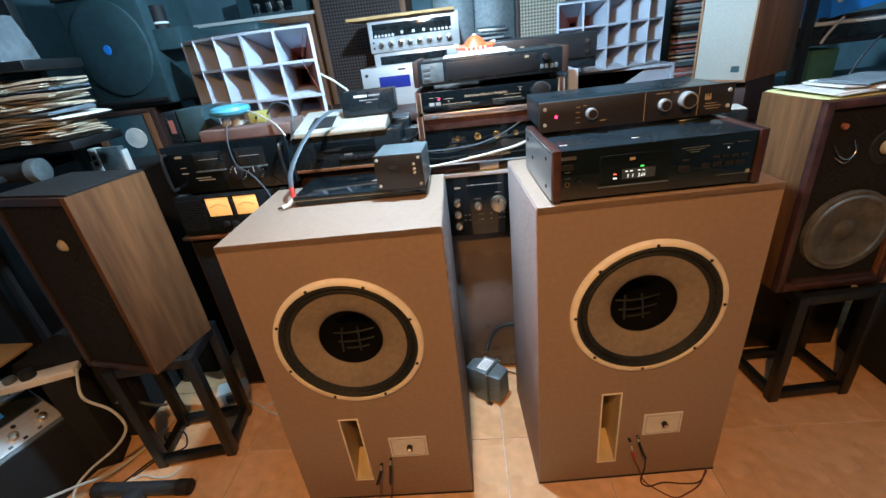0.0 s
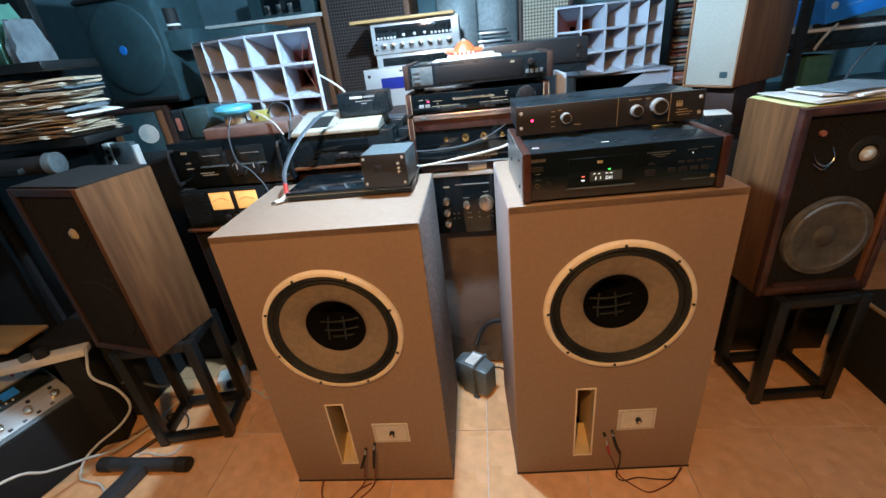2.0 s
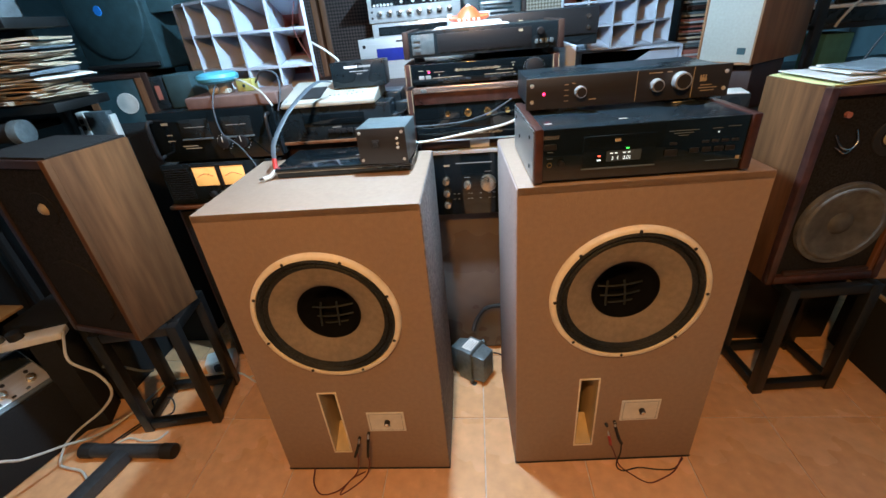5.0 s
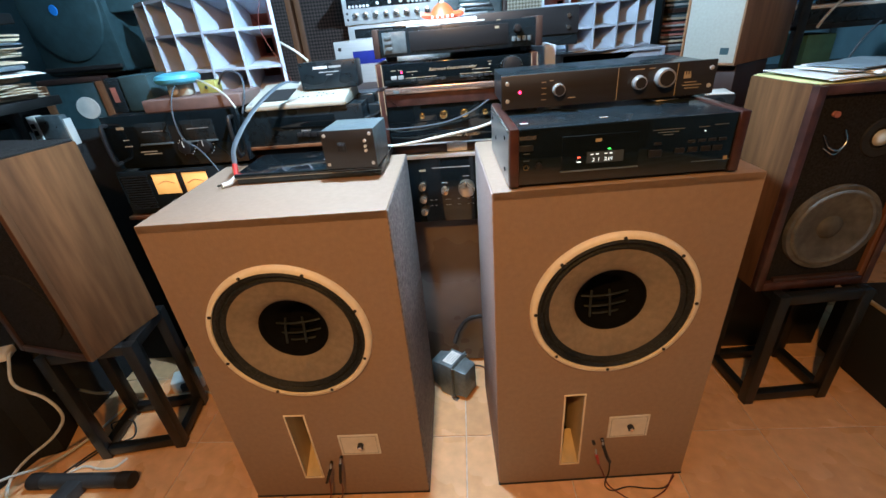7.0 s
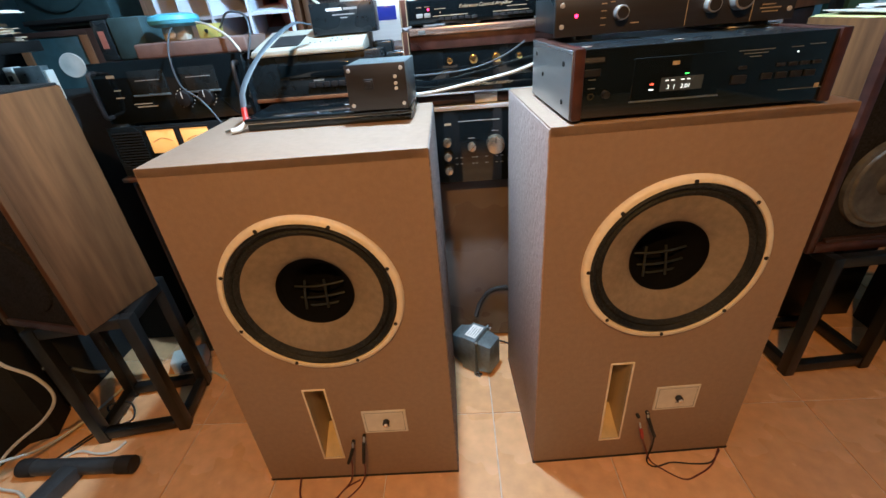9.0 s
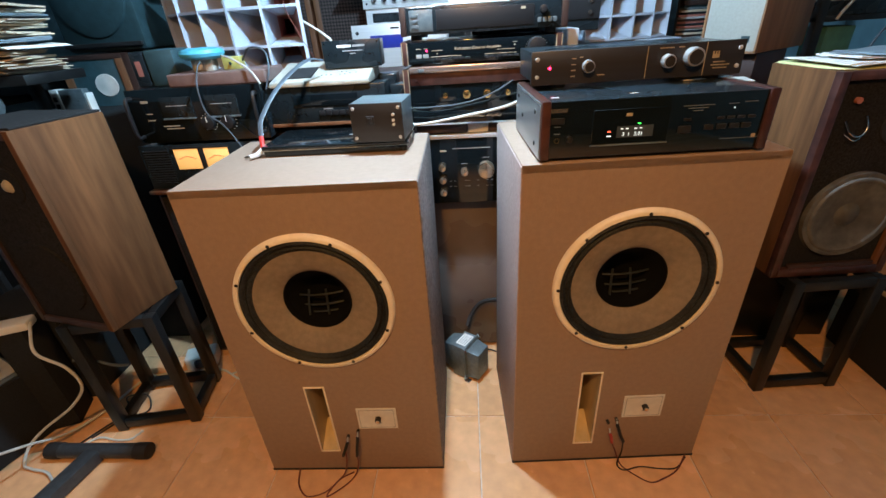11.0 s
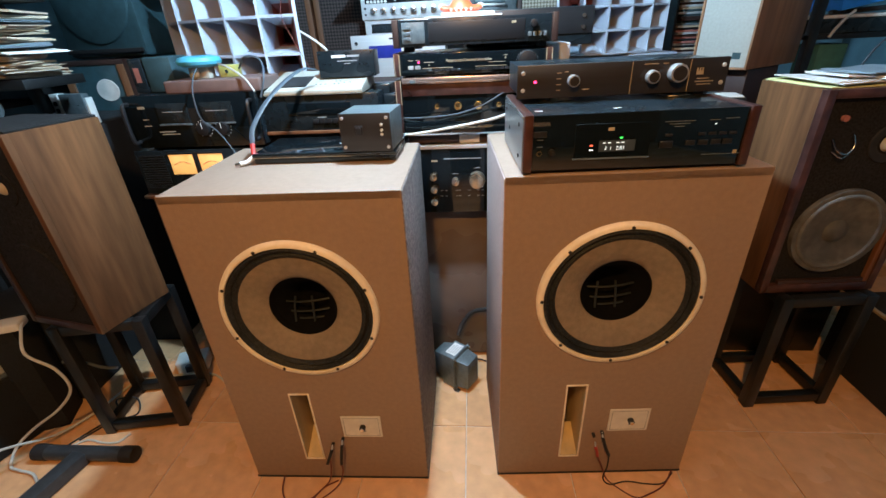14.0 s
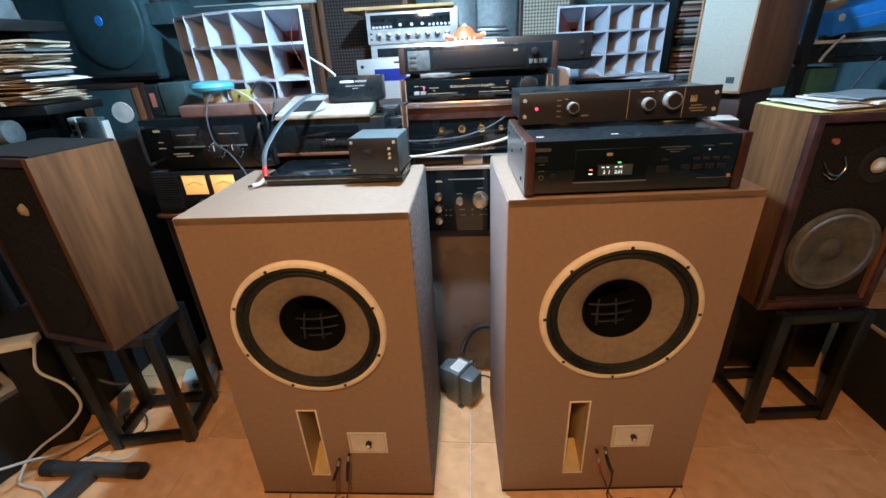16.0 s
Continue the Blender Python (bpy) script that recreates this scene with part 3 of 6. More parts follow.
part("display_mark", bar(-0.091, 0.048, 0.008, 0.0022, -0.0017), "led_white", cd)
words("display_digits", "3  1   2.01", 0.0100, "led_white", cd, (-0.045, -0.0022, 0.0505), "pale fluorescent digits", 0.12)
for x in (-0.066, -0.056, -0.039, -0.029):
    part("display_mark", bar(x, 0.0615, 0.0055, 0.0018, -0.0017), "led_white", cd)
part("lamp_green", bar(-0.033, 0.0705, 0.006, 0.0022, -0.0012), "led_green", cd)
part("lamp_green", bar(0.108, 0.055, 0.007, 0.003, 0.0), "led_green", cd)
part("lamp_white", cyl(0.0014, 0.001, (0.148, 0.0, 0.090), "y", segs=8), "led_white", cd)
part("disc_emblem", bar(-0.055, 0.0885, 0.012, 0.006, -0.0012), "gold_text", cd)
for x, z, w in ((-0.055, 0.083, 0.06), (0.078, 0.098, 0.06), (0.078, 0.093, 0.04), (0.078, 0.088, 0.02), (0.145, 0.098, 0.02), (0.178, 0.100, 0.026), (0.17, 0.030, 0.075)):
    part("print_line", bar(x, z, w, 0.0014, 0.0), "dim_text", cd)
for x in (0.06, 0.125, 0.145, 0.165, 0.185):
    part("button", box(x - 0.007, x + 0.007, -0.003, 0.001, 0.069, 0.0745, 0.0008, 1), "satin", cd)
for x in (0.105, 0.130, 0.155, 0.178):
    part("button", box(x - 0.009, x + 0.009, -0.003, 0.001, 0.050, 0.060, 0.0008, 1), "satin", cd)
part("button", box(0.045, 0.07, -0.004, 0.001, 0.046, 0.060, 0.001, 1), "satin", cd, "wide black play button")
for z in (0.083, 0.072, 0.058):
    part("print_line", bar(-0.194, z, 0.012, 0.0016, 0.0), "dim_text", cd)
part("power_button", box(-0.208, -0.181, -0.003, 0.001, 0.077, 0.089, 0.001, 1), "satin", cd)
part("headphone_jack", lathe([(0.0035, 0.0), (0.0035, 0.003), (0.006, 0.003), (0.006, 0.0)], (-0.195, 0.0, 0.045), 20), "gold", cd, "gold-ringed headphone socket")
knob_part(cd, -0.170, 0.047, 0.0065, 0.012, 0.0, "satin")
part("gold_mark", bar(0.198, 0.033, 0.008, 0.008, 0.0), "gold_text", cd)
for x in (-0.19, -0.03):
    part("top_label", box(x - 0.008, x + 0.008, 0.05, 0.056, Hh - 0.003, Hh - 0.0024), "white_text", cd)

pre = thing("preamplifier", "dark bronze preamplifier standing on the disc player", "amplifier", pose(0.437, 1.092, R_TOP + Hh - 0.0005, 0, 0, 2.0))
W2, H2, D2 = 0.484, 0.078, 0.21
feet(pre, W2 - 0.10, D2 - 0.02, 0.012, 0.02)
part("body", box(-W2 / 2 + 0.012, W2 / 2 - 0.030, 0.004, D2, 0.012, H2 - 0.004, 0.0015), "black", pre, "black steel case")
part("front_panel", box(-W2 / 2 + 0.004, W2 / 2 - 0.022, -0.005, 0.005, 0.008, H2, 0.002), "bronze", pre, "dark bronze front plate")
for x in (0.012, 0.137):
    part("gold_line", bar(x, 0.043, 0.0014, 0.066, -0.005), "gold_text", pre)
part("knob_face", cyl(0.00999, 0.0012, (-0.115, -0.0206, 0.043), "y", segs=24), "bronze", knob_part(pre, -0.115, 0.043, 0.0135, 0.016, -0.005, "knob_rim"), "dark knob face")
part("knob_face", cyl(0.01073, 0.0012, (0.056, -0.0206, 0.044), "y", segs=24), "bronze", knob_part(pre, 0.056, 0.044, 0.0145, 0.016, -0.005, "knob_rim"), "dark knob face")
part("knob_face", cyl(0.0148, 0.0012, (0.108, -0.0246, 0.05), "y", segs=24), "bronze", knob_part(pre, 0.108, 0.050, 0.020, 0.020, -0.005, "knob_rim"), "dark knob face")
part("lamp_red", cyl(0.0032, 0.002, (-0.198, -0.005, 0.043), "y", segs=12), "led_red", pre, "glowing red pilot lamp")
for x in (-0.225, 0.208):
    for z in (0.026, 0.062):
        part("screw", cyl(0.0045, 0.003, (x, -0.005, z), "y", segs=12, bevel=0.001), "silver", pre)
for z in (0.024, 0.036, 0.048, 0.060):
    part("print_line", bar(-0.146, z, 0.010, 0.002, -0.005), "gold_text", pre)
for x, z, w in ((-0.13, 0.062, 0.008), (-0.085, 0.024, 0.016), (0.052, 0.070, 0.03), (0.083, 0.070, 0.012), (0.172, 0.030, 0.04), (0.172, 0.024, 0.03), (0.168, 0.036, 0.025)):
    part("print_line", bar(x, z, w, 0.002, -0.005), "gold_text", pre)
emblem = box(0.152, 0.167, -0.0056, -0.0045, 0.044, 0.052)
for x in (0.152, 0.1575, 0.163):
    emblem = box(x, x + 0.003, -0.0056, -0.0045, 0.052, 0.058, 0, 1, emblem)
part("emblem", emblem, "gold_text", pre, "plain gold emblem")

blk = thing("power_supply", "small black power supply standing on the black cabinet", "power supply", pose(0.905, 1.505, 0.9185, 0, 0, -12))
part("body", box(-0.045, 0.045, 0, 0.10, 0.0, 0.085, 0.003), "black", blk)
part("top_plate", box(-0.04, 0.04, 0.004, 0.096, 0.085, 0.088, 0.001), "white", blk, "pale top plate")
part("lamp", cyl(0.002, 0.001, (0.01, 0, 0.05), "y", segs=8), "white_text", blk)
solo("folded_sheet", box(-0.085, 0.035, -0.05, 0.07, 0, 0.0022, 0.0006), "paper_white", "folded white sheet lying on the disc player", "paper", pose(0.615, 1.165, R_TOP + Hh - 0.0015, 0, 0, 12))

# ---------------------------------------------------------------- things on the left speaker
L_TOP = 0.9395
tray = thing("slim_player", "slim glossy black player lying on the speaker", "player", pose(-0.285, 1.118, L_TOP, 0, 0, 0.5))
part("base", box(-0.187, 0.187, 0.004, 0.185, 0.0, 0.016, 0.004), "black", tray)
part("lid", box(-0.190, 0.190, 0.0, 0.188, 0.017, 0.028, 0.004, 3), "smoke", tray, "glossy black lid")
part("edge_strip", box(-0.188, 0.188, 0.001, 0.006, 0.0155, 0.0175), "grey_text", tray)
part("lid_label", box(0.02, 0.06, 0.09, 0.098, 0.028, 0.0284), "grey_text", tray)

sw = thing("switch_box", "small dark metal switch box with corner screws", "switch box", pose(-0.163, 1.10, L_TOP + 0.0285, 0, 0, -3))
part("body", box(-0.064, 0.064, 0.003, 0.135, 0.004, 0.094, 0.0015), "core", sw, "grey-black hammered case")
part("front_plate", box(-0.064, 0.064, -0.001, 0.003, 0.003, 0.095, 0.001), "bronze", sw)
for x in (-0.055, 0.055):
    for z in (0.014, 0.084):
        part("screw", cyl(0.0042, 0.003, (x, -0.0008, z), "y", segs=12, bevel=0.001), "silver", sw, "bright screw head")
part("rocker_switch", box(-0.026, -0.006, -0.004, 0.0, 0.045, 0.066, 0.001), "rubber", sw, "black rocker switch")
part("rocker", box(-0.022, -0.010, -0.007, -0.003, 0.049, 0.062, 0.001), "satin", sw)
for z in (0.045, 0.055, 0.068):
    part("toggle", cyl(0.0035, 0.005, (0.042, -0.0008, z), "y", segs=12), "white", sw)

rib = thing("ribbon_cable", "grey ribbon cable with red and white plugs", "cable", pose(0, 0, 0))
run = [(-0.487, 1.16, L_TOP + 0.045), (-0.490, 1.19, L_TOP + 0.082), (-0.472, 1.26, L_TOP + 0.135), (-0.445, 1.34, L_TOP + 0.178), (-0.412, 1.42, L_TOP + 0.206), (-0.385, 1.47, L_TOP + 0.200)]
part("ribbon", cable(run, 0.0017, flat=4.0), "cable_grey", rib, "flat grey ribbon")
part("red_plug", cable([(-0.487, 1.16, L_TOP + 0.045), (-0.482, 1.145, L_TOP + 0.022), (-0.480, 1.14, L_TOP + 0.016)], 0.0065, 4), "red", rib)
part("white_plug", cable([(-0.478, 1.135, L_TOP + 0.018), (-0.488, 1.115, L_TOP + 0.009), (-0.502, 1.10, L_TOP + 0.008)], 0.0065, 4), "white", rib)
part("plug_tip", cable([(-0.502, 1.10, L_TOP + 0.008), (-0.512, 1.097, L_TOP + 0.007)], 0.004, 3), "chrome", rib)


# ---------------------------------------------------------------- equipment stack between the speakers
def gear(name, label, category, m, w, d, h, front="black", case="black", foot=0.008, cheeks=None):
    """A rack-sized unit: case, front plate, four feet; origin at the front's bottom middle."""
    g = thing(name, label, category, m)
    feet(g, w, d, foot + 0.001)
    c = 0.018 if cheeks else 0.0
    part("body", box(-w / 2 + c + 0.002, w / 2 - c - 0.002, 0.006, d, foot, h - 0.003, 0.0015), case, g)
    part("front_panel", box(-w / 2 + c, w / 2 - c, 0.0, 0.007, foot, h - 0.001, 0.0015), front, g)
    if cheeks:
        for s in (-1, 1):
            x0, x1 = sorted((s * (w / 2 - c + 0.0005), s * w / 2))
            part("side_panel", box(x0, x1, -0.005, d, foot - 0.002, h + 0.002, 0.002), cheeks, g, "wooden side cheek")
    return g


low = thing("low_cabinet", "low cabinet with a dull grey-brown laminate front", "cabinet", pose(0.08, 1.46, 0))
part("carcass", box(-0.33, 0.33, 0.012, 0.42, 0.0, 0.672, 0.003), "darkwood", low)
part("door", box(-0.325, 0.325, -0.006, 0.012, 0.02, 0.665, 0.003), "laminate", low, "grey-brown laminate door")

amp = gear("integrated_amplifier", "black amplifier with champagne knobs and silver top edge", "amplifier", pose(0.085, 1.40, 0.672), 0.44, 0.36, 0.225, "smoke")
part("top_trim", box(-0.221, 0.221, -0.003, 0.02, 0.2245, 0.236, 0.001), "silver", amp, "bright silver top edge")
for z in (0.135, 0.093, 0.050):
    knob_part(amp, -0.115, z, 0.0125, 0.02, 0, "knob")
knob_part(amp, -0.043, 0.118, 0.0125, 0.022, 0, "knob")
knob_part(amp, 0.026, 0.122, 0.027, 0.026, 0, "knob")
knob_part(amp, 0.13, 0.118, 0.0125, 0.022, 0, "knob")
part("brand_badge", bar(-0.11, 0.186, 0.02, 0.006), "gold_text", amp, "plain gold badge")
part("light_slot", bar(-0.02, 0.192, 0.12, 0.0025), "grey_text", amp)
for x in (-0.09, -0.075, -0.04, -0.03, 0.0, 0.03, 0.045):
    for z in (0.085, 0.066):
        part("print_line", bar(x, z, 0.008, 0.0016), "grey_text", amp)
part("print_line", bar(0.026, 0.160, 0.02, 0.0018), "grey_text", amp)
part("print_line", bar(-0.043, 0.142, 0.02, 0.0018), "grey_text", amp)

spacer = thing("cassette_case", "pale and dark boxes wedged under the power amplifier", "box", pose(0.085, 1.42, 0.9095))
part("dark_block", box(-0.19, -0.03, 0, 0.2, 0, 0.026, 0.002), "darkwood", spacer)
part("pale_block", box(-0.028, 0.035, -0.004, 0.2, 0, 0.026, 0.002), "paper_white", spacer, "pale cardboard block")
part("dark_block", box(0.037, 0.19, 0, 0.2, 0, 0.026, 0.002), "darkwood", spacer)

pwr = gear("power_amplifier", "black power amplifier with four gold knobs and gold script", "amplifier", pose(0.095, 1.40, 0.936), 0.452, 0.36, 0.166, "smoke", cheeks="rosewood")
for x, r in ((-0.103, 0.008), (-0.039, 0.0125), (0.022, 0.0125), (0.083, 0.008)):
    knob_part(pwr, x, 0.091, r, 0.014, 0, "gold")
part("lower_lip", box(-0.205, 0.205, -0.006, 0.004, 0.010, 0.045, 0.002), "smoke", pwr)
words("script", "Reference Power Amplifier", 0.0125, "gold_text", pwr, (-0.005, -0.0068, 0.028), "gold script lettering", 0.35)
part("bottom_trim", box(-0.207, 0.207, -0.008, 0.0, 0.006, 0.010), "silver", pwr)
part("top_rail", box(-0.205, 0.207, -0.010, 0.10, 0.156, 0.174, 0.003), "copper", pwr, "bright pinkish copper rail")
part("upper_fascia", box(-0.205, 0.207, -0.004, 0.004, 0.122, 0.155, 0.001), "rosewood", pwr, "dark red-brown fascia")
for x in (-0.2085, 0.2085, -0.2235, 0.2235):
    part("edge_line", box(x - 0.0012, x + 0.0012, -0.0062, -0.004, 0.10, 0.168), "gold_text", pwr, "thin gilt edge line")
part("rail_switch", box(-0.180, -0.162, -0.012, -0.009, 0.159, 0.168, 0.001), "core", pwr)

ctl = gear("control_amplifier", "black control amplifier with rosewood ends and large knob", "amplifier", pose(0.10, 1.395, 1.1105), 0.456, 0.34, 0.064, "smoke", cheeks="rosewood", foot=0.006)
knob_part(ctl, 0.156, 0.036, 0.025, 0.022, 0, "satin", label="large black volume knob")
words("script", "Reference Control Amplifier", 0.0115, "gold_text", ctl, (-0.01, -0.0008, 0.042), "gold script lettering", 0.35)
part("lamp_red", cyl(0.0025, 0.0015, (-0.155, 0, 0.040), "y", segs=10), "led_red", ctl)
part("lamp_gold", cyl(0.002, 0.0015, (-0.125, 0, 0.032), "y", segs=10), "gold_text", ctl)
part("lamp_gold", cyl(0.0025, 0.0015, (0.095, 0, 0.044), "y", segs=10), "gold_text", ctl)
for x in (-0.178, -0.158):
    part("button", box(x - 0.008, x + 0.008, -0.004, 0.0, 0.022, 0.032, 0.001, 1), "grey_text", ctl)
for k in range(6):
    part("button", box(-0.13 + 0.017 * k, -0.116 + 0.017 * k, -0.003, 0.0, 0.014, 0.020, 0.0008, 1), "satin", ctl)
for k in range(6):
    part("button", box(0.01 + 0.017 * k, 0.024 + 0.017 * k, -0.003, 0.0, 0.014, 0.020, 0.0008, 1), "satin", ctl)
for x in (-0.2105, 0.2105, -0.2255, 0.2255):
    part("edge_line", box(x - 0.0012, x + 0.0012, -0.0062, -0.004, 0.006, 0.064), "gold_text", ctl, "thin gilt edge line")
for k in range(22):
    a = 2 * math.pi * k / 22
    part("scale_dot", cyl(0.0011, 0.0008, (0.156 + 0.0295 * math.cos(a), 0.0, 0.036 + 0.0245 * math.sin(a)), "y", segs=6), "grey_text", ctl)
for x, z, w in ((-0.178, 0.046, 0.014), (-0.158, 0.046, 0.012), (-0.125, 0.040, 0.03), (-0.10, 0.024, 0.09), (0.055, 0.024, 0.09), (0.07, 0.034, 0.05), (0.095, 0.051, 0.012)):
    part("print_line", bar(x, z, w, 0.0014), "gold_text", ctl)

deck = gear("cassette_deck", "dusty black cassette deck on top of the stack", "cassette deck", pose(0.107, 1.40, 1.178), 0.464, 0.30, 0.083, "black", cheeks="darkwood", foot=0.014)
part("window", box(-0.13, 0.14, -0.002, 0.002, 0.024, 0.074, 0.001), "satin", deck, "dusty dark display window")
part("tape_door", box(-0.205, -0.14, -0.003, 0.002, 0.022, 0.076, 0.001), "core", deck, "grey tape door")
for k in range(3):
    part("button", box(-0.2, -0.18, -0.006, -0.002, 0.030 + 0.014 * k, 0.039 + 0.014 * k, 0.001), "core", deck)
for k in range(4):
    part("button", box(0.15 + 0.014 * k, 0.16 + 0.014 * k, -0.005, 0.0, 0.028, 0.040, 0.001), "core", deck)
knob_part(deck, 0.165, 0.060, 0.010, 0.014, 0, "satin")
part("print_line", bar(0.11, 0.066, 0.012, 0.006, -0.002), "gold_text", deck)

slab = thing("black_tuner", "black tuner behind the cassette deck", "tuner", pose(0.30, 1.75, 1.04))
part("body", box(-0.22, 0.22, 0, 0.3, 0.125, 0.245, 0.003), "black", slab)
part("stand_block", box(-0.20, -0.02, 0.02, 0.28, 0.0, 0.125, 0.003), "black", slab)
part("front_panel", box(-0.22, 0.22, -0.006, 0.0, 0.16, 0.243, 0.002), "satin", slab)
part("badge", bar(-0.05, 0.215, 0.014, 0.012, -0.006), "gold_text", slab, "plain gold badge")
for z in (0.18, 0.215):
    part("screw", cyl(0.007, 0.006, (0.185, -0.006, z), "y", segs=12), "chrome", slab)

plate = thing("paper_plate", "white plate and paper lying on the cassette deck", "plate", pose(0.08, 1.43, 1.262))
part("paper", box(-0.11, 0.105, -0.015, 0.13, 0.0, 0.004, 0.001), "paper_white", plate)
part("plate", box(-0.065, 0.085, 0.0, 0.12, 0.004, 0.013, 0.004, 3), "white", plate, "white plastic plate")
ctrl = thing("toy_controller", "orange-red plastic toy with white tips on a white plate", "toy", pose(0.070, 1.48, 1.2755))
part("hull", lathe([(0.038, 0.0), (0.040, 0.008), (0.032, 0.020), (0.022, 0.032), (0.010, 0.040), (0.0, 0.042)], segs=20, axis="z"), "orange", ctrl)
for s in (-1, 1):
    part("wing", cable([(s * 0.028, -0.01, 0.010), (s * 0.045, -0.005, 0.010), (s * 0.055, 0.0, 0.014)], 0.008, 4, flat=1.4), "orange", ctrl)
    part("tip", cyl(0.008, 0.012, (s * 0.056, 0.0, 0.010), "z", segs=12, bevel=0.002), "white", ctrl)
part("crown", cyl(0.010, 0.008, (0, 0, 0.037), "z", r2=0.004, segs=12), "white", ctrl)
for k in range(5):
    part("stripe", box(-0.03 + 0.014 * k, -0.024 + 0.014 * k, -0.052, -0.044, 0.002, 0.009, 0.001), "white", ctrl)

cab1 = thing("white_lead", "pale grey mains lead sagging in front of the amplifiers", "cable", pose(0, 0, 0))
part("lead", cable([(-0.15, 1.33, 0.962), (-0.09, 1.345, 0.957), (-0.03, 1.35, 0.962), (0.03, 1.345, 0.972), (0.10, 1.34, 0.984), (0.17, 1.33, 1.0), (0.24, 1.36, 1.02)], 0.0042), "cable_white", cab1)
cab2 = thing("thin_lead", "thin dark lead hanging before the power amplifier", "cable", pose(0, 0, 0))
part("lead", cable([(-0.12, 1.375, 1.0), (-0.05, 1.37, 1.0), (0.05, 1.372, 1.007), (0.13, 1.375, 1.03), (0.19, 1.38, 1.062)], 0.0022), "cable_grey", cab2)

# transformer on the floor
tr = thing("mains_transformer", "grey steel mains transformer with a paper label, standing on the tiles", "transformer", pose(0.0455, 1.3, 0, 0, 0, 57))


def bell(y0, y1, shrink, z1):
    """A pressed end cover that narrows away from the core."""
    bm = bmesh.new()
    ring = []
    for y, k in ((y0, 0.0), (y1, shrink)):
        ring.append([bm.verts.new(p) for p in ((-0.042 + k, y, 0.012 + k), (0.042 - k, y, 0.012 + k), (0.042 - k, y, z1 - k), (-0.042 + k, y, z1 - k))])
    bm.faces.new(ring[0])
    bm.faces.new(ring[1])
    for k in range(4):
        bm.faces.new((ring[0][k], ring[0][(k + 1) % 4], ring[1][(k + 1) % 4], ring[1][k]))
    bmesh.ops.recalc_face_normals(bm, faces=bm.faces)
    bmesh.ops.bevel(bm, geom=bm.edges[:], offset=0.005, segments=2, affect="EDGES", profile=0.5)
    return bm


part("front_bell", bell(0.0, -0.052, 0.006, 0.142), "core", tr, "dark grey pressed end cover")
part("flange", box(-0.052, 0.052, 0.0, 0.006, 0.0, 0.155, 0.001), "core", tr, "steel mounting flange")
part("iron_core", box(-0.046, 0.046, 0.006, 0.060, 0.004, 0.150, 0.003), "core", tr, "laminated iron core")
part("back_bell", bell(0.060, 0.105, 0.010, 0.142), "core", tr, "dark grey pressed end cover")
part("rating_label", box(-0.030, 0.034, 0.010, 0.052, 0.150, 0.1508), "paper_white", tr, "white printed rating label")
for k in range(4):
    part("print_line", box(-0.024, 0.026 - 0.006 * (k % 2), 0.015 + 0.009 * k, 0.018 + 0.009 * k, 0.1508, 0.1511), "grey_text", tr)
for x in (-0.046, 0.046):
    for z in (0.010, 0.147):
        part("bolt", cyl(0.0055, 0.010, (x, 0.0, z), "y", segs=8), "chrome", tr)
for x in (-0.046, 0.046):
    part("foot_lug", box(x - 0.010, x + 0.010, -0.020, 0.0, 0.0, 0.003, 0.0008), "chrome", tr)
trc = thing("transformer_lead", "thick black lead from the transformer", "cable", pose(0, 0, 0))
part("lead", cable([(0.03, 1.40, 0.15), (0.05, 1.43, 0.19), (0.09, 1.44, 0.235), (0.15, 1.435, 0.25), (0.2, 1.42, 0.24)], 0.008), "rubber", trc)
flr = thing("floor_lead", "thin black lead on the tiles behind the transformer", "cable", pose(0, 0, 0))
part("lead", cable([(0.07, 1.42, 0.005), (0.12, 1.425, 0.005), (0.17, 1.40, 0.005), (0.2, 1.41, 0.005)], 0.003), "rubber", flr)

# ---------------------------------------------------------------- equipment behind the left speaker
dsp = thing("dark_floor_speaker", "dark brown speaker standing on the floor behind the mauve speaker", "speaker", pose(-0.815, 1.45, 0))
part("cabinet", box(-0.25, 0.25, 0.0, 0.36, 0.0, 0.742, 0.004), "darkwood", dsp)
part("top_edge", box(-0.255, 0.255, -0.03, 0.36, 0.742, 0.757, 0.003), "walnut_warm", dsp, "red-brown top board")
part("baffle", box(-0.235, 0.235, -0.008, 0.0, 0.02, 0.73, 0.002), "grille", dsp)
part("woofer_ring", lathe([(0.115, 0.0), (0.118, 0.008), (0.135, 0.008), (0.138, 0.0)], (0.03, -0.008, 0.20), 40), "chrome", dsp, "bright woofer ring")
part("woofer_cone", lathe([(0.116, 0.004), (0.10, 0.006), (0.06, 0.002), (0.03, 0.001), (0.0, 0.004)], (0.03, -0.008, 0.20), 40), "rubber", dsp)

a2 = gear("meter_amplifier", "black power amplifier with two amber lit meters", "amplifier", pose(-0.82, 1.42, 0.757), 0.45, 0.36, 0.158, "black")
for x in (-0.065, 0.039):
    mtr = part("meter", box(x - 0.042, x + 0.042, -0.002, 0.003, 0.074, 0.142, 0.001), "vu", a2, "amber lit level meter")
    part("scale_arc", cable([(x - 0.030, -0.0022, 0.108), (x, -0.0022, 0.118), (x + 0.030, -0.0022, 0.108)], 0.0007, 5, 5), "rubber", mtr)
    part("top_line", bar(x, 0.144, 0.080, 0.003, -0.002), "gold_text", mtr)
part("meter_frame", box(-0.112, 0.086, -0.004, 0.001, 0.143, 0.149, 0.001), "satin", a2)
part("divider", box(-0.018, -0.008, -0.004, 0.001, 0.07, 0.146, 0.001), "satin", a2)
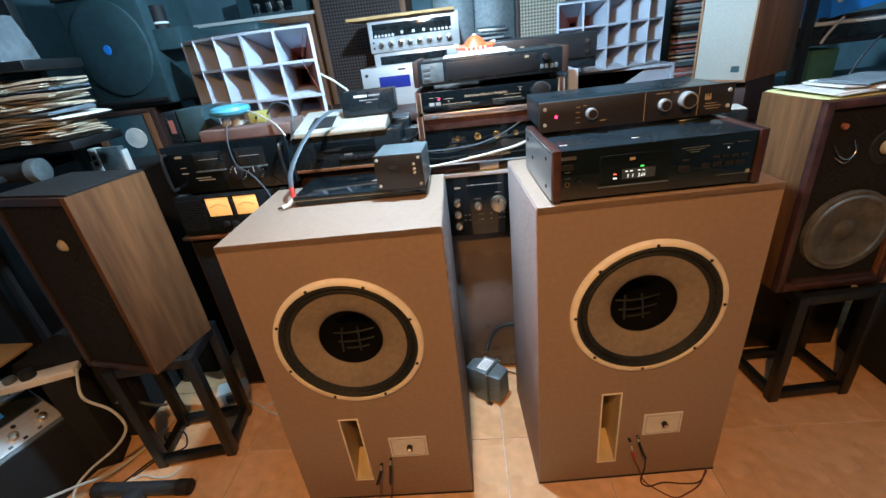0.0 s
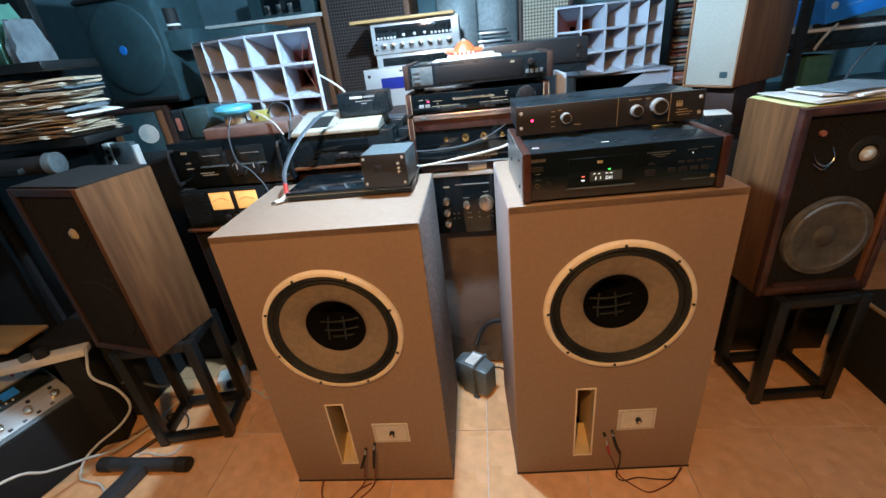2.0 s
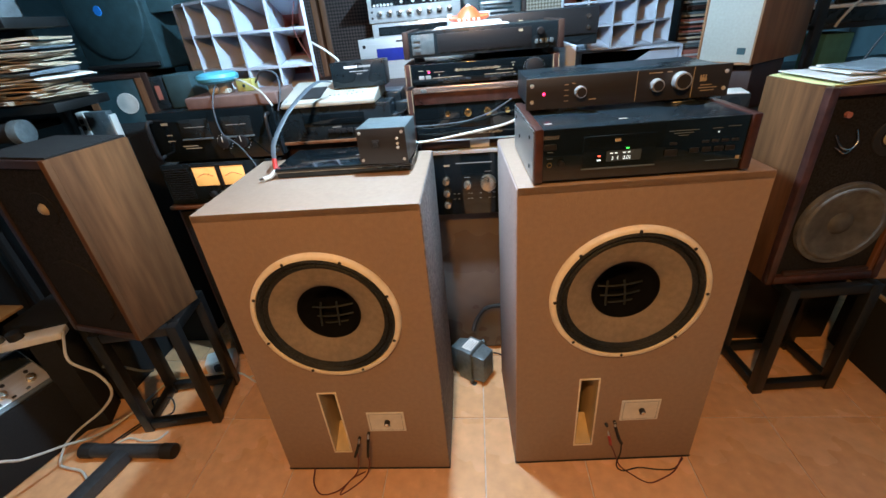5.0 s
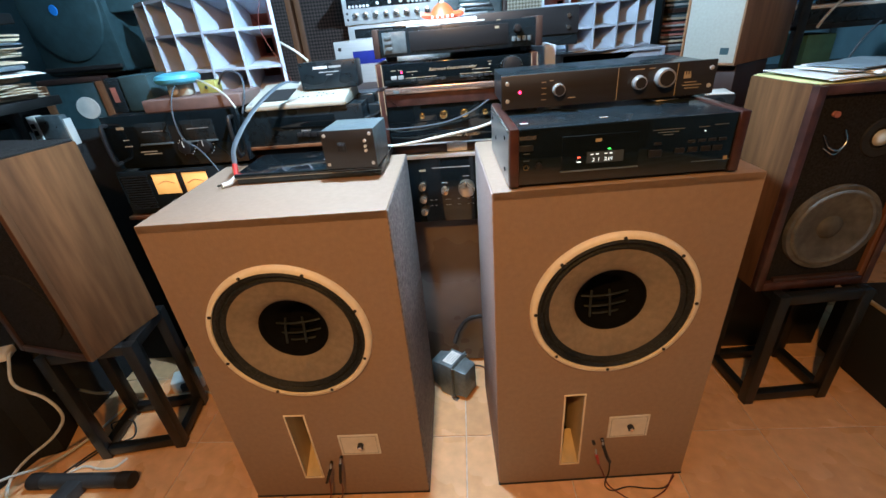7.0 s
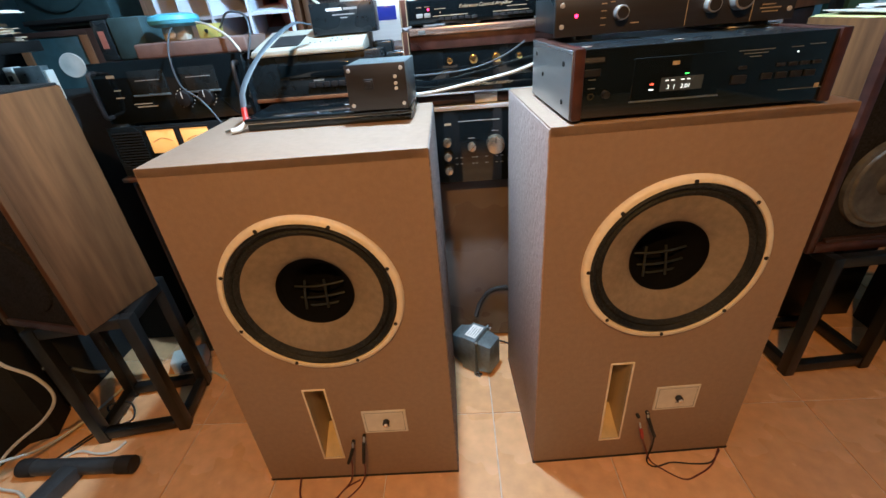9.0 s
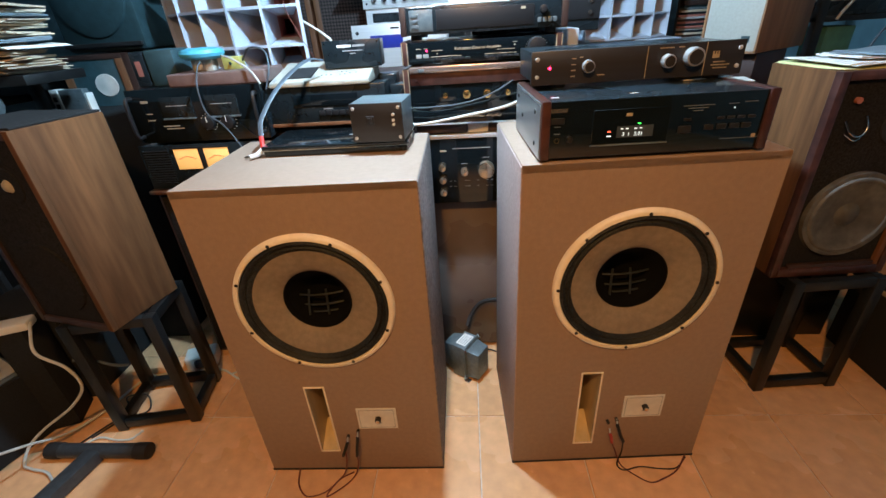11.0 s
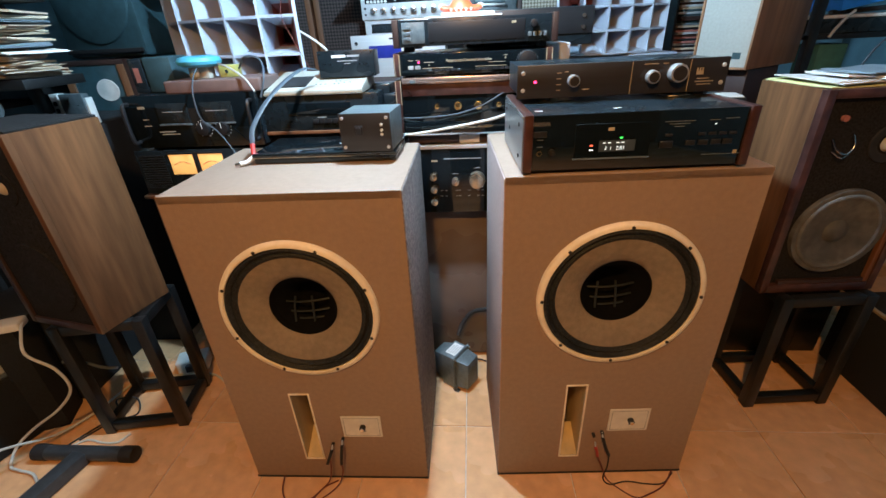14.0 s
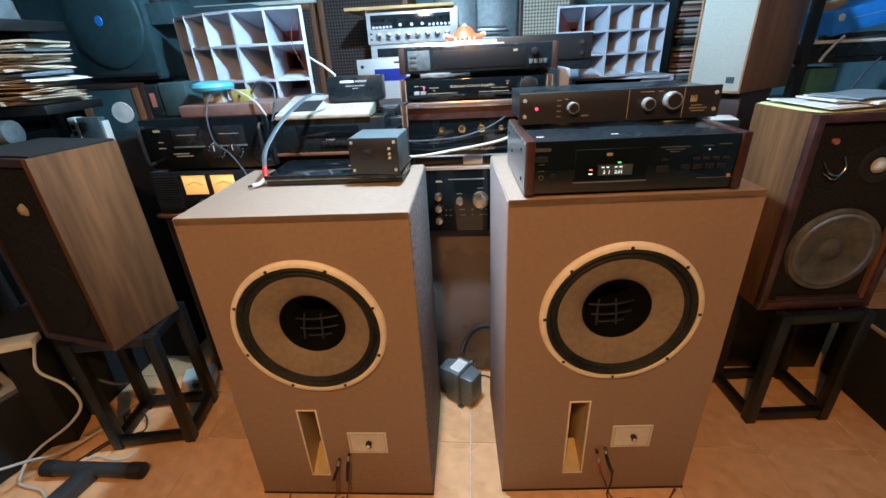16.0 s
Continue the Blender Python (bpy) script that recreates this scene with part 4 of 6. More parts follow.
for x in (-0.055, -0.02, 0.03, 0.065):
    knob_part(a2, x, 0.042, 0.012, 0.014, 0, "satin")
for k in range(14):
    part("vent_slot", box(-0.215, -0.125, -0.002, 0.001, 0.026 + 0.0085 * k, 0.030 + 0.0085 * k), "satin", a2)

a1 = gear("twin_meter_amplifier", "black amplifier with two dark meters and two ringed knobs", "amplifier", pose(-0.80, 1.42, 0.915), 0.44, 0.36, 0.175, "smoke")
for x in (-0.062, 0.085):
    w = part("meter", box(x - 0.052, x + 0.052, -0.003, 0.002, 0.085, 0.148, 0.002), "dial", a1, "unlit dark meter")
    part("meter_scale", bar(x, 0.122, 0.07, 0.002, -0.003), "grey_text", w)
    part("meter_rim", box(x - 0.054, x + 0.054, -0.006, 0.0, 0.080, 0.085, 0.001), "core", w, "worn grey lower rim")
for x in (0.028, 0.092):
    k = knob_part(a1, x, 0.066, 0.022, 0.014, 0, "satin")
    for j in range(14):
        a = radians(-60 + 300 * j / 13)
        part("scale_tick", cyl(0.0014, 0.001, (x + 0.0265 * math.cos(a), 0.0, 0.066 + 0.0265 * math.sin(a)), "y", segs=6), "white_text", k)
    part("pointer", box(x - 0.001, x + 0.001, -0.0155, -0.0135, 0.068, 0.086), "white_text", k, "white pointer line")
part("brand_label", bar(-0.165, 0.137, 0.024, 0.008), "gold_text", a1, "plain gold label")
for x, z, w in ((-0.10, 0.060, 0.055), (-0.09, 0.052, 0.06), (-0.16, 0.10, 0.02), (-0.16, 0.08, 0.026)):
    part("print_line", bar(x, z, w, 0.0032), "gold_text", a1)
for s in (-1, 1):
    part("rack_handle", cable([(s * 0.205, 0.0, 0.03), (s * 0.205, -0.028, 0.04), (s * 0.205, -0.028, 0.14), (s * 0.205, 0.0, 0.15)], 0.006), "satin", a1, "black front handle")

A1T = 1.0885
wbox = solo("wooden_case", box(-0.155, 0.155, 0.0, 0.16, 0, 0.038, 0.005, 3), "leatherette", "long brown leatherette case lying on the amplifier", "case", pose(-0.715, 1.43, A1T, 0, 0, 1))
jar = thing("glass_jar_light", "small metal lamp head with a bright cyan disc cap", "lamp", pose(-0.775, 1.50, A1T + 0.038))
part("socket", box(-0.034, 0.034, -0.02, 0.02, 0, 0.036, 0.004), "beige", jar, "beige plastic socket block")
part("socket_ring", cyl(0.013, 0.006, (-0.010, -0.0195, 0.018), "y", segs=20, bevel=0.002), "white", jar, "white round plug")
part("cap", lathe([(0.0, 0.035), (0.05, 0.035), (0.064, 0.043), (0.067, 0.052), (0.062, 0.062), (0.04, 0.068), (0.0, 0.069)], segs=36, axis="z"), "cyan", jar, "cyan plastic disc")
box2 = thing("yellow_component", "small yellow labelled relay box", "box", pose(-0.69, 1.50, A1T + 0.0385))
part("body", box(-0.028, 0.028, 0, 0.04, 0, 0.036, 0.002), "yellow", box2)
part("terminal", cyl(0.005, 0.006, (0.0, 0.0, 0.018), "y", segs=10), "chrome", box2)
bbx = thing("black_transformer_boxes", "pair of dark box-shaped transformers side by side", "transformer", pose(-0.93, 1.50, A1T))
part("box_dark", box(-0.09, -0.045, 0, 0.10, 0, 0.105, 0.004), "black", bbx)
part("label", bar(-0.068, 0.055, 0.018, 0.045), "horn_in", bbx, "orange-brown label")
part("box_grey", box(-0.04, 0.055, 0.0, 0.10, 0, 0.108, 0.006), "teal", bbx)
for nm, pts, r, mt in (("thin_grey_lead", [(-0.76, 1.46, 1.165), (-0.755, 1.415, 1.14), (-0.755, 1.385, 1.09), (-0.745, 1.375, 1.02), (-0.70, 1.37, 0.98), (-0.66, 1.36, 0.92), (-0.64, 1.34, 0.88)], 0.0024, "cable_grey"),
                       ("thin_white_lead", [(-0.72, 1.50, 1.17), (-0.66, 1.45, 1.16), (-0.60, 1.42, 1.13), (-0.565, 1.40, 1.09)], 0.003, "cable_white"),
                       ("looped_lead", [(-0.66, 1.52, 1.15), (-0.62, 1.50, 1.185), (-0.565, 1.48, 1.175), (-0.545, 1.44, 1.13), (-0.56, 1.42, 1.07)], 0.003, "cable_grey"),
                       ("pale_lead", [(-0.50, 1.70, 1.25), (-0.44, 1.66, 1.22), (-0.40, 1.63, 1.195), (-0.385, 1.60, 1.19)], 0.004, "cable_white"),
                       ("red_thin_lead", [(-0.52, 1.66, 1.38), (-0.525, 1.62, 1.30), (-0.49, 1.60, 1.22), (-0.45, 1.58, 1.15), (-0.44, 1.57, 1.13)], 0.0011, "cable_brown")):
    c = thing(nm, {"thin_grey_lead": "thin grey lead hanging before the black amplifier", "thin_white_lead": "thin white lead between lamp and amplifier", "looped_lead": "thin grey lead in a loose loop",
                   "pale_lead": "thick pale lead leaving the horn", "red_thin_lead": "thin red-brown lead hanging over the horn"}[nm], "cable", pose(0, 0, 0))
    part("lead", cable(pts, r), mt, c)

tcab = solo("dark_cabinet", box(-0.215, 0.215, 0.0, 0.4, 0, 0.942, 0.003), "darkwood", "dark wooden cabinet under the tape deck", "cabinet", pose(-0.41, 1.49, 0))
tape = gear("tape_deck", "black tape deck with a wooden strip below", "tape deck", pose(-0.41, 1.46, 0.942), 0.42, 0.36, 0.125, "black")
part("wood_strip", box(-0.21, 0.21, -0.006, 0.004, 0.004, 0.014, 0.001), "walnut_warm", tape)
part("window", box(-0.09, 0.12, -0.002, 0.001, 0.062, 0.10, 0.001), "smoke", tape)
for k in range(8):
    part("button", box(-0.01 + 0.022 * k, 0.008 + 0.022 * k, -0.006, 0.0, 0.035, 0.050, 0.001), "satin", tape)
part("print_line", bar(0.02, 0.055, 0.03, 0.004), "grey_text", tape)

bg = thing("beige_control_unit", "beige wedge-shaped control unit with small dots and a dark keypad", "control unit", pose(-0.405, 1.452, 1.0665))
wedge = bmesh.new()
c = [wedge.verts.new(p) for p in ((-0.160, 0, 0.0), (0.160, 0, 0.0), (0.160, 0.20, 0.0), (-0.160, 0.20, 0.0), (-0.158, 0.0, 0.016), (0.158, 0.0, 0.016), (0.158, 0.20, 0.058), (-0.158, 0.20, 0.058))]
for f in ((0, 3, 2, 1), (4, 5, 6, 7), (0, 1, 5, 4), (1, 2, 6, 5), (2, 3, 7, 6), (3, 0, 4, 7)):
    wedge.faces.new([c[k] for k in f])
bmesh.ops.bevel(wedge, geom=wedge.edges[:], offset=0.003, segments=2, affect="EDGES", profile=0.5)
part("case", wedge, "beige", bg)
part("keypad", box(-0.11, -0.03, 0.03, 0.13, 0.0, 0.003), "rubber", bg, m=pose(0, 0, 0.0162, 11.9))
for x, y in ((0.0, 0.05), (0.015, 0.05), (0.03, 0.05), (0.06, 0.05), (0.06, 0.075), (0.075, 0.05), (0.075, 0.075), (0.09, 0.06), (0.11, 0.06)):
    part("dot", cyl(0.0025, 0.0012, (x, y, 0.0), "z", segs=8), "rubber", bg, m=pose(0, 0, 0.0162, 11.9))
part("badge", box(-0.15, -0.14, 0.01, 0.03, 0.0, 0.0012), "grey_text", bg, m=pose(0, 0, 0.0162, 11.9))
part("gold_trim", box(-0.161, 0.161, -0.001, 0.004, 0.004, 0.008), "gold_text", bg)

hy = thing("effects_box", "black desktop effects box with white print", "effects box", pose(-0.305, 1.545, 1.108, 0, 0, 1))
part("body", box(-0.095, 0.088, 0.002, 0.08, 0, 0.078, 0.002), "satin", hy)
part("front_panel", box(-0.096, 0.089, -0.002, 0.002, 0.0, 0.080, 0.001), "black", hy)
part("brand_badge", bar(-0.026, 0.063, 0.046, 0.0075, -0.002), "white_text", hy, "plain white brand bar")
part("brand_badge", bar(0.021, 0.063, 0.040, 0.0060, -0.002), "grey_text", hy, "plain grey brand bar")
part("print_line", bar(0.0, 0.049, 0.065, 0.003, -0.002), "grey_text", hy)
part("print_line", bar(0.0, 0.041, 0.02, 0.003, -0.002), "grey_text", hy)
for x in (-0.088, 0.081):
    for z in (0.008, 0.072):
        part("screw", cyl(0.0025, 0.0015, (x, -0.002, z), "y", segs=8), "chrome", hy)
adp = thing("power_adapters", "black plug adapters heaped beside the tape deck", "adapter", pose(-0.20, 1.50, 0.985))
for k, (x, y, z) in enumerate(((0, 0, 0), (0.03, 0.05, 0.03), (-0.01, 0.08, 0.06))):
    part("adapter", box(x - 0.03, x + 0.03, y, y + 0.05, z, z + 0.035, 0.006, 3), "black", adp)
part("lead", cable([(0.01, 0.0, 0.03), (0.05, -0.03, 0.05), (0.08, -0.02, 0.10), (0.06, 0.04, 0.12)], 0.003), "rubber", adp)
solo("adapter_shelf", box(-0.065, 0.09, 0, 0.16, 0, 0.04, 0.002), "darkwood", "small dark shelf block under the adapters", "shelf", pose(-0.205, 1.48, 0.942))


# ---------------------------------------------------------------- back row: tables, horns, receivers
def table(name, label, x0, x1, y0, y1, top):
    t = thing(name, label, "table", pose((x0 + x1) / 2, y0, 0))
    w, d = x1 - x0, y1 - y0
    part("tabletop", box(-w / 2, w / 2, 0, d, top - 0.03, top, 0.003), "darkwood", t)
    for x in (-w / 2 + 0.03, w / 2 - 0.03):
        for y in (0.03, d - 0.03):
            part("leg", box(x - 0.025, x + 0.025, y - 0.025, y + 0.025, 0, top - 0.03, 0.002), "stand", t)
    part("back_board", box(-w / 2, w / 2, d - 0.02, d - 0.004, 0.1, top - 0.03), "stand", t)
    return t


table("bench", "long dark wooden bench holding horns and receivers", -1.16, 0.46, 1.93, 2.62, 1.04)
table("side_bench", "dark wooden bench under the second horn", 0.48, 1.30, 2.10, 2.75, 0.93)


def horn(label, plan, rows, lit_side, apex):
    """Multicell horn: the mouth's edges stand on the plan's points, the cells narrow towards the apex."""
    h = thing("multicell_horn", label, "horn", pose(0, 0, 0), "multicell horns")
    deep = 0.74
    ax, ay, az = apex
    th = 0.0045
    def at(k, z, f):
        x, y = plan[k]
        return Vector((x + (ax - x) * f, y + (ay - y) * f, z + (az - z) * f * 0.75))
    def inner(k, side, z, f, dz):
        """A cell's own corner, set in by half a wall's thickness."""
        a, b = at(k, z + dz, f), at(k + 1, z + dz, f)
        return a.lerp(b, 0.022 if side == 0 else 0.978)
    n = len(plan) - 1
    def quad(bm, slot, *p):
        bm.faces.new([bm.verts.new(v) for v in p]).material_index = slot
    for k in range(n):
        for z0, z1 in zip(rows, rows[1:]):
            bm, f = bmesh.new(), 0.48
            lo, hi = (z0, 0.003), (z1, -0.003)
            def c(side, level, f):
                return inner(k, side, level[0], f, level[1])
            # The cell wall turned from the bulb goes brown: its shade in the colour.
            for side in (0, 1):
                white = (side == 0) == (lit_side < 0)
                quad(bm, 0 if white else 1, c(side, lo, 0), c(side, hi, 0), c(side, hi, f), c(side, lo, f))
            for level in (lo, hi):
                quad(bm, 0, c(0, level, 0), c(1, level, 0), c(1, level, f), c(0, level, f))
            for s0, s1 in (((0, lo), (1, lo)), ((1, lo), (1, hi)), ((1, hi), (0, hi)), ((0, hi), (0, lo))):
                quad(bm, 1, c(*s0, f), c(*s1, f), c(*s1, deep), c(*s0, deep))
            quad(bm, 2, c(0, lo, deep), c(1, lo, deep), c(1, hi, deep), c(0, hi, deep))
            bmesh.ops.remove_doubles(bm, verts=bm.verts, dist=1e-5)
            cell = part("cell", bm, "horn", h, smooth=0)
            cell.data.materials.append(M["horn_in"])
            cell.data.materials.append(M["throat"])
    for k in range(n + 1):
        x, y = plan[k]
        d = (Vector((ax - x, ay - y, 0))).normalized() * 0.006
        s = Vector((-d.y, d.x, 0)).normalized() * (0.0055 if k in (0, n) else th)
        part("upright_edge", prism([(x - s.x - d.x, y - s.y - d.y), (x + s.x - d.x, y + s.y - d.y), (x + s.x + d.x, y + s.y + d.y), (x - s.x + d.x, y - s.y + d.y)], rows[0] - 0.004, rows[-1] + 0.004), "horn", h)
    for z in rows:
        for k in range(n):
            (x0, y0), (x1, y1) = plan[k], plan[k + 1]
            part("cross_edge", prism([(x0, y0 - 0.005), (x1, y1 - 0.005), (x1, y1 + 0.006), (x0, y0 + 0.006)], z - th, z + th), "horn", h)
    lid, lid2 = bmesh.new(), bmesh.new()
    for bm, z in ((lid, rows[-1] + 0.004), (lid2, rows[0] - 0.004)):
        up = 0.004 if bm is lid else -0.004
        v = [at(k, z, 0.0) for k in range(n + 1)] + [at(k, z, deep) for k in range(n, -1, -1)]
        bm.faces.new([bm.verts.new(p + Vector((0, 0, up))) for p in v])
    part("top_skin", lid, "horn", h, smooth=0)
    part("bottom_skin", lid2, "horn", h, smooth=0)
    for k in (0, n):
        side = bmesh.new()
        o = Vector((-0.006, 0, 0)) if k == 0 else Vector((0.006, 0, 0))
        quad(side, 0, at(k, rows[0], 0) + o, at(k, rows[-1], 0) + o, at(k, rows[-1], deep) + o, at(k, rows[0], deep) + o)
        part("side_skin", side, "horn", h, smooth=0)
    mid = at(n // 2, (rows[0] + rows[-1]) / 2, deep)
    part("driver_adapter", cyl(0.06, 0.10, (mid.x, mid.y, mid.z), "back", segs=24), "rubber", h, "black compression driver")
    return h


def fan(x, y, w, turns):
    pts = [(x, y)]
    for a in turns:
        x, y = x + w * math.cos(radians(a)), y + w * math.sin(radians(a))
        pts.append((x, y))
    return pts


left_plan = list(reversed(fan(-0.50, 1.68, 0.13, (180, 172, 162, 150, 138))))
horn("pale grey-blue painted multicell horn, shaded inner walls coloured brown", left_plan, (1.078, 1.180, 1.300, 1.410), -1, (-0.66, 2.02, 1.24))
part("bracket", box(-0.06, 0.06, 0, 0.2, 0, 0.034, 0.002), "stand", thing("horn_block", "dark wooden block propping up the horn", "block", pose(-0.80, 2.02, 1.04)))
right_plan = fan(0.49, 2.28, 0.115, (0, 6, 14, 24, 34))
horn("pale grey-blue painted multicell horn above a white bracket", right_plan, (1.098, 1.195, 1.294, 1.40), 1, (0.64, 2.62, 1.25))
hs = thing("horn_stand", "white-painted wooden stand below the horn with slanted board", "stand", pose(0.83, 2.33, 0.93))
part("base_board", box(-0.24, 0.24, 0, 0.25, 0, 0.012), "horn", hs)
part("top_board", box(-0.24, 0.24, 0.0, 0.25, 0.148, 0.160), "horn", hs)
for x in (-0.24, 0.23):
    part("end_board", box(x, x + 0.012, 0, 0.25, 0.012, 0.148), "horn", hs)
slant = bmesh.new()
c = [slant.verts.new(p) for p in ((-0.10, 0.02, 0.014), (0.228, 0.02, 0.014), (0.228, 0.02, 0.147), (0.12, 0.02, 0.147))]
slant.faces.new(c)
up = bmesh.ops.extrude_face_region(slant, geom=slant.faces[:])["geom"]
bmesh.ops.translate(slant, verts=[v for v in up if isinstance(v, bmesh.types.BMVert)], vec=(0, 0.012, 0))
part("slanted_board", slant, "horn", hs, "white slanted brace", smooth=0)
part("dark_back", box(-0.228, 0.228, 0.2, 0.21, 0.012, 0.148), "throat", hs)
solo("grey_panel_box", box(0, 0.072, 0, 0.17, 0, 0.508, 0.003), "horn", "pale grey painted box standing upright beside the stack", "box", pose(0.336, 1.55, 0.6725))


def silver_unit(name, label, m, w, h, d, kind):
    g = thing(name, label, "receiver", m)
    part("body", box(-w / 2 + 0.004, w / 2 - 0.004, 0.006, d, 0.0, h - 0.002, 0.002), "rosewood" if kind == "receiver" else "silver", g)
    part("front_panel", box(-w / 2, w / 2, 0, 0.008, 0.0, h, 0.002), "silver", g, "brushed silver front")
    if kind == "receiver":
        part("dial_window", box(-w / 2 + 0.02, w / 2 - 0.035, -0.002, 0.002, h * 0.45, h * 0.86, 0.001), "dial", g, "dark blue dial glass")
        for k in range(6):
            part("button", cyl(0.006, 0.006, (-w / 2 + 0.034 + 0.0165 * k, -0.002, h * 0.50), "y", segs=14), "white_text", g)
        for x in (-0.055, 0.0, 0.05):
            part("button", cyl(0.007, 0.006, (x, -0.002, h * 0.55), "y", segs=14), "white_text", g)
        for k in range(6):
            part("button", cyl(0.006, 0.006, (0.085 + 0.0185 * k, -0.002, h * 0.52), "y", segs=14), "white_text", g)
        for k in range(8):
            knob_part(g, -w / 2 + 0.055 + 0.047 * k, h * 0.24, 0.0135, 0.018, 0, "chrome")
        for z in (0.15, 0.32):
            part("jack", cyl(0.005, 0.002, (-w / 2 + 0.018, 0, h * z), "y", segs=12), "rubber", g)
        part("print_line", bar(0, h * 0.93, 0.07, 0.004), "grey_text", g)
    elif kind == "tuner":
        part("dial_window", box(-w / 2 + 0.03, w / 2 - 0.06, -0.002, 0.002, h * 0.1, h * 0.72, 0.001), "dial", g, "dark blue dial glass")
        part("print_line", bar(0, h * 0.88, 0.07, 0.004), "grey_text", g)
    else:
        part("display", box(-w / 2 + 0.085, -w / 2 + 0.24, -0.002, 0.002, h * 0.45, h * 0.75, 0.001), "screen", g, "blue display window")
        part("lock", cyl(0.008, 0.004, (-w / 2 + 0.026, 0, h * 0.82), "y", segs=16), "rubber", g)
        part("print_line", bar(-0.02, h * 0.90, 0.04, 0.008), "rubber", g)
    return g


silver_unit("silver_preamplifier", "silver amplifier with a blue display window", pose(-0.25, 2.28, 1.04), 0.45, 0.185, 0.3, "display")
silver_unit("silver_tuner", "silver tuner with a dark dial under the receiver", pose(-0.19, 2.30, 1.225), 0.42, 0.062, 0.3, "tuner")
silver_unit("silver_receiver", "silver stereo receiver with a row of round knobs", pose(-0.19, 2.29, 1.2875), 0.435, 0.145, 0.3, "receiver")
solo("wooden_board", box(-0.29, 0.22, -0.03, 0.28, 0, 0.014, 0.002), "board", "light wooden board lying on the receiver", "board", pose(-0.21, 2.29, 1.433, 0, 0, 0))


def grille_speaker(label, m, w, h, d, cloth, frame="walnut_warm", e=0.03, badge=False):
    g = thing("grille_speaker", label, "speaker", m)
    part("cabinet", box(-w / 2, w / 2, 0.012, d, 0, h, 0.003), frame, g)
    for a in ((-w / 2, -w / 2 + e, 0, h), (w / 2 - e, w / 2, 0, h), (-w / 2 + e, w / 2 - e, 0, e), (-w / 2 + e, w / 2 - e, h - e, h)):
        part("frame_bar", box(a[0], a[1], -0.006, 0.013, a[2], a[3], 0.002), frame, g)
    part("grille", box(-w / 2 + e, w / 2 - e, 0.0, 0.012, e, h - e, 0.002), cloth, g, "woven grille cloth")
    if badge:
        part("badge", bar(w / 2 - e - 0.035, e + 0.035, 0.026, 0.020, 0.0, 0.002), "teal", g, "small blue-grey badge")
    return g


grille_speaker("large wooden speaker with brown diamond-weave grille", pose(-0.50, 2.66, 0.0), 0.50, 1.72, 0.40, "weave_brown")
grille_speaker("large wooden speaker with brown diamond-weave grille under a white shelf", pose(-1.02, 2.70, 0.0), 0.48, 1.52, 0.40, "weave_brown")
solo("white_shelf", box(-0.52, 0.42, -0.03, 0.3, 0, 0.018, 0.002), "white", "white shelf board lying on the wooden speaker", "shelf", pose(-1.05, 2.72, 1.52))
crt = thing("grey_apparatus", "dark grey apparatus with a clear cover on the shelf", "apparatus", pose(-1.02, 2.76, 1.538))
part("body", box(-0.2, 0.2, 0, 0.25, 0, 0.16, 0.006), "teal", crt)
part("cover", box(-0.12, 0.12, -0.004, 0.0, 0.02, 0.12, 0.002), "smoke", crt)
for k in range(3):
    part("clip", box(-0.10 + 0.07 * k, -0.07 + 0.07 * k, -0.010, -0.004, 0.02, 0.07, 0.002), "chrome", crt)
grille_speaker("tall wooden speaker with cream basket-weave grille", pose(0.52, 2.86, 0.0), 0.32, 1.75, 0.30, "weave_cream", "darkwood")
cup = thing("blue_grey_locker", "blue-grey metal locker against the wall", "locker", pose(0.12, 2.80, 0))
part("body", box(-0.24, 0.235, 0, 0.36, 0, 1.9, 0.004), "teal", cup)
for x in (-0.115, 0.115):
    part("door", box(x - 0.112, x + 0.112, -0.01, 0.0, 0.05, 1.86, 0.003), "core", cup, "blue-grey steel door")
pile = thing("shelf_for_cases", "dark shelf board bearing stacked cases", "shelf", pose(0.2, 2.45, 1.04))
part("board", box(-0.14, 0.14, 0, 0.18, 0, 0.23, 0.002), "stand", pile)
rng = random.Random(5)
for k in range(8):
    solo("disc_case", box(-0.071, 0.071, 0, 0.125, 0, 0.0095, 0.0015), ("core", "black", "silver", "teal")[k % 4], "flat plastic disc case in a stack", "disc case",
         pose(0.205 + rng.uniform(-0.02, 0.02), 2.46 + rng.uniform(0, 0.015), 1.2705 + 0.0098 * k, 0, 0, rng.uniform(-9, 9)), "stacked disc cases")
twr = thing("case_tower", "tall dark rack filled with disc cases", "rack", pose(1.26, 2.62, 0))
part("back", box(-0.11, 0.11, 0.16, 0.175, 0, 1.7), "stand", twr)
for x in (-0.11, 0.10):
    part("side", box(x, x + 0.012, 0, 0.16, 0, 1.7), "stand", twr)
for z in (0.0, 0.9, 1.69):
    part("shelf", box(-0.098, 0.1, 0, 0.16, z, z + 0.012), "stand", twr)
for k in range(62):
    solo("disc_case", box(-0.072, 0.072, 0, 0.125, 0, 0.0098, 0.001), rng.choice(("core", "black", "silver", "darkwood", "teal", "horn_in", "paper")), "plastic disc case in the tower", "disc case",
         pose(1.258 + rng.uniform(-0.015, 0.012), 2.63 + rng.uniform(-0.01, 0.015), 0.9125 + 0.0105 * k, 0, 0, rng.uniform(-2, 2)), "cases in the tower")

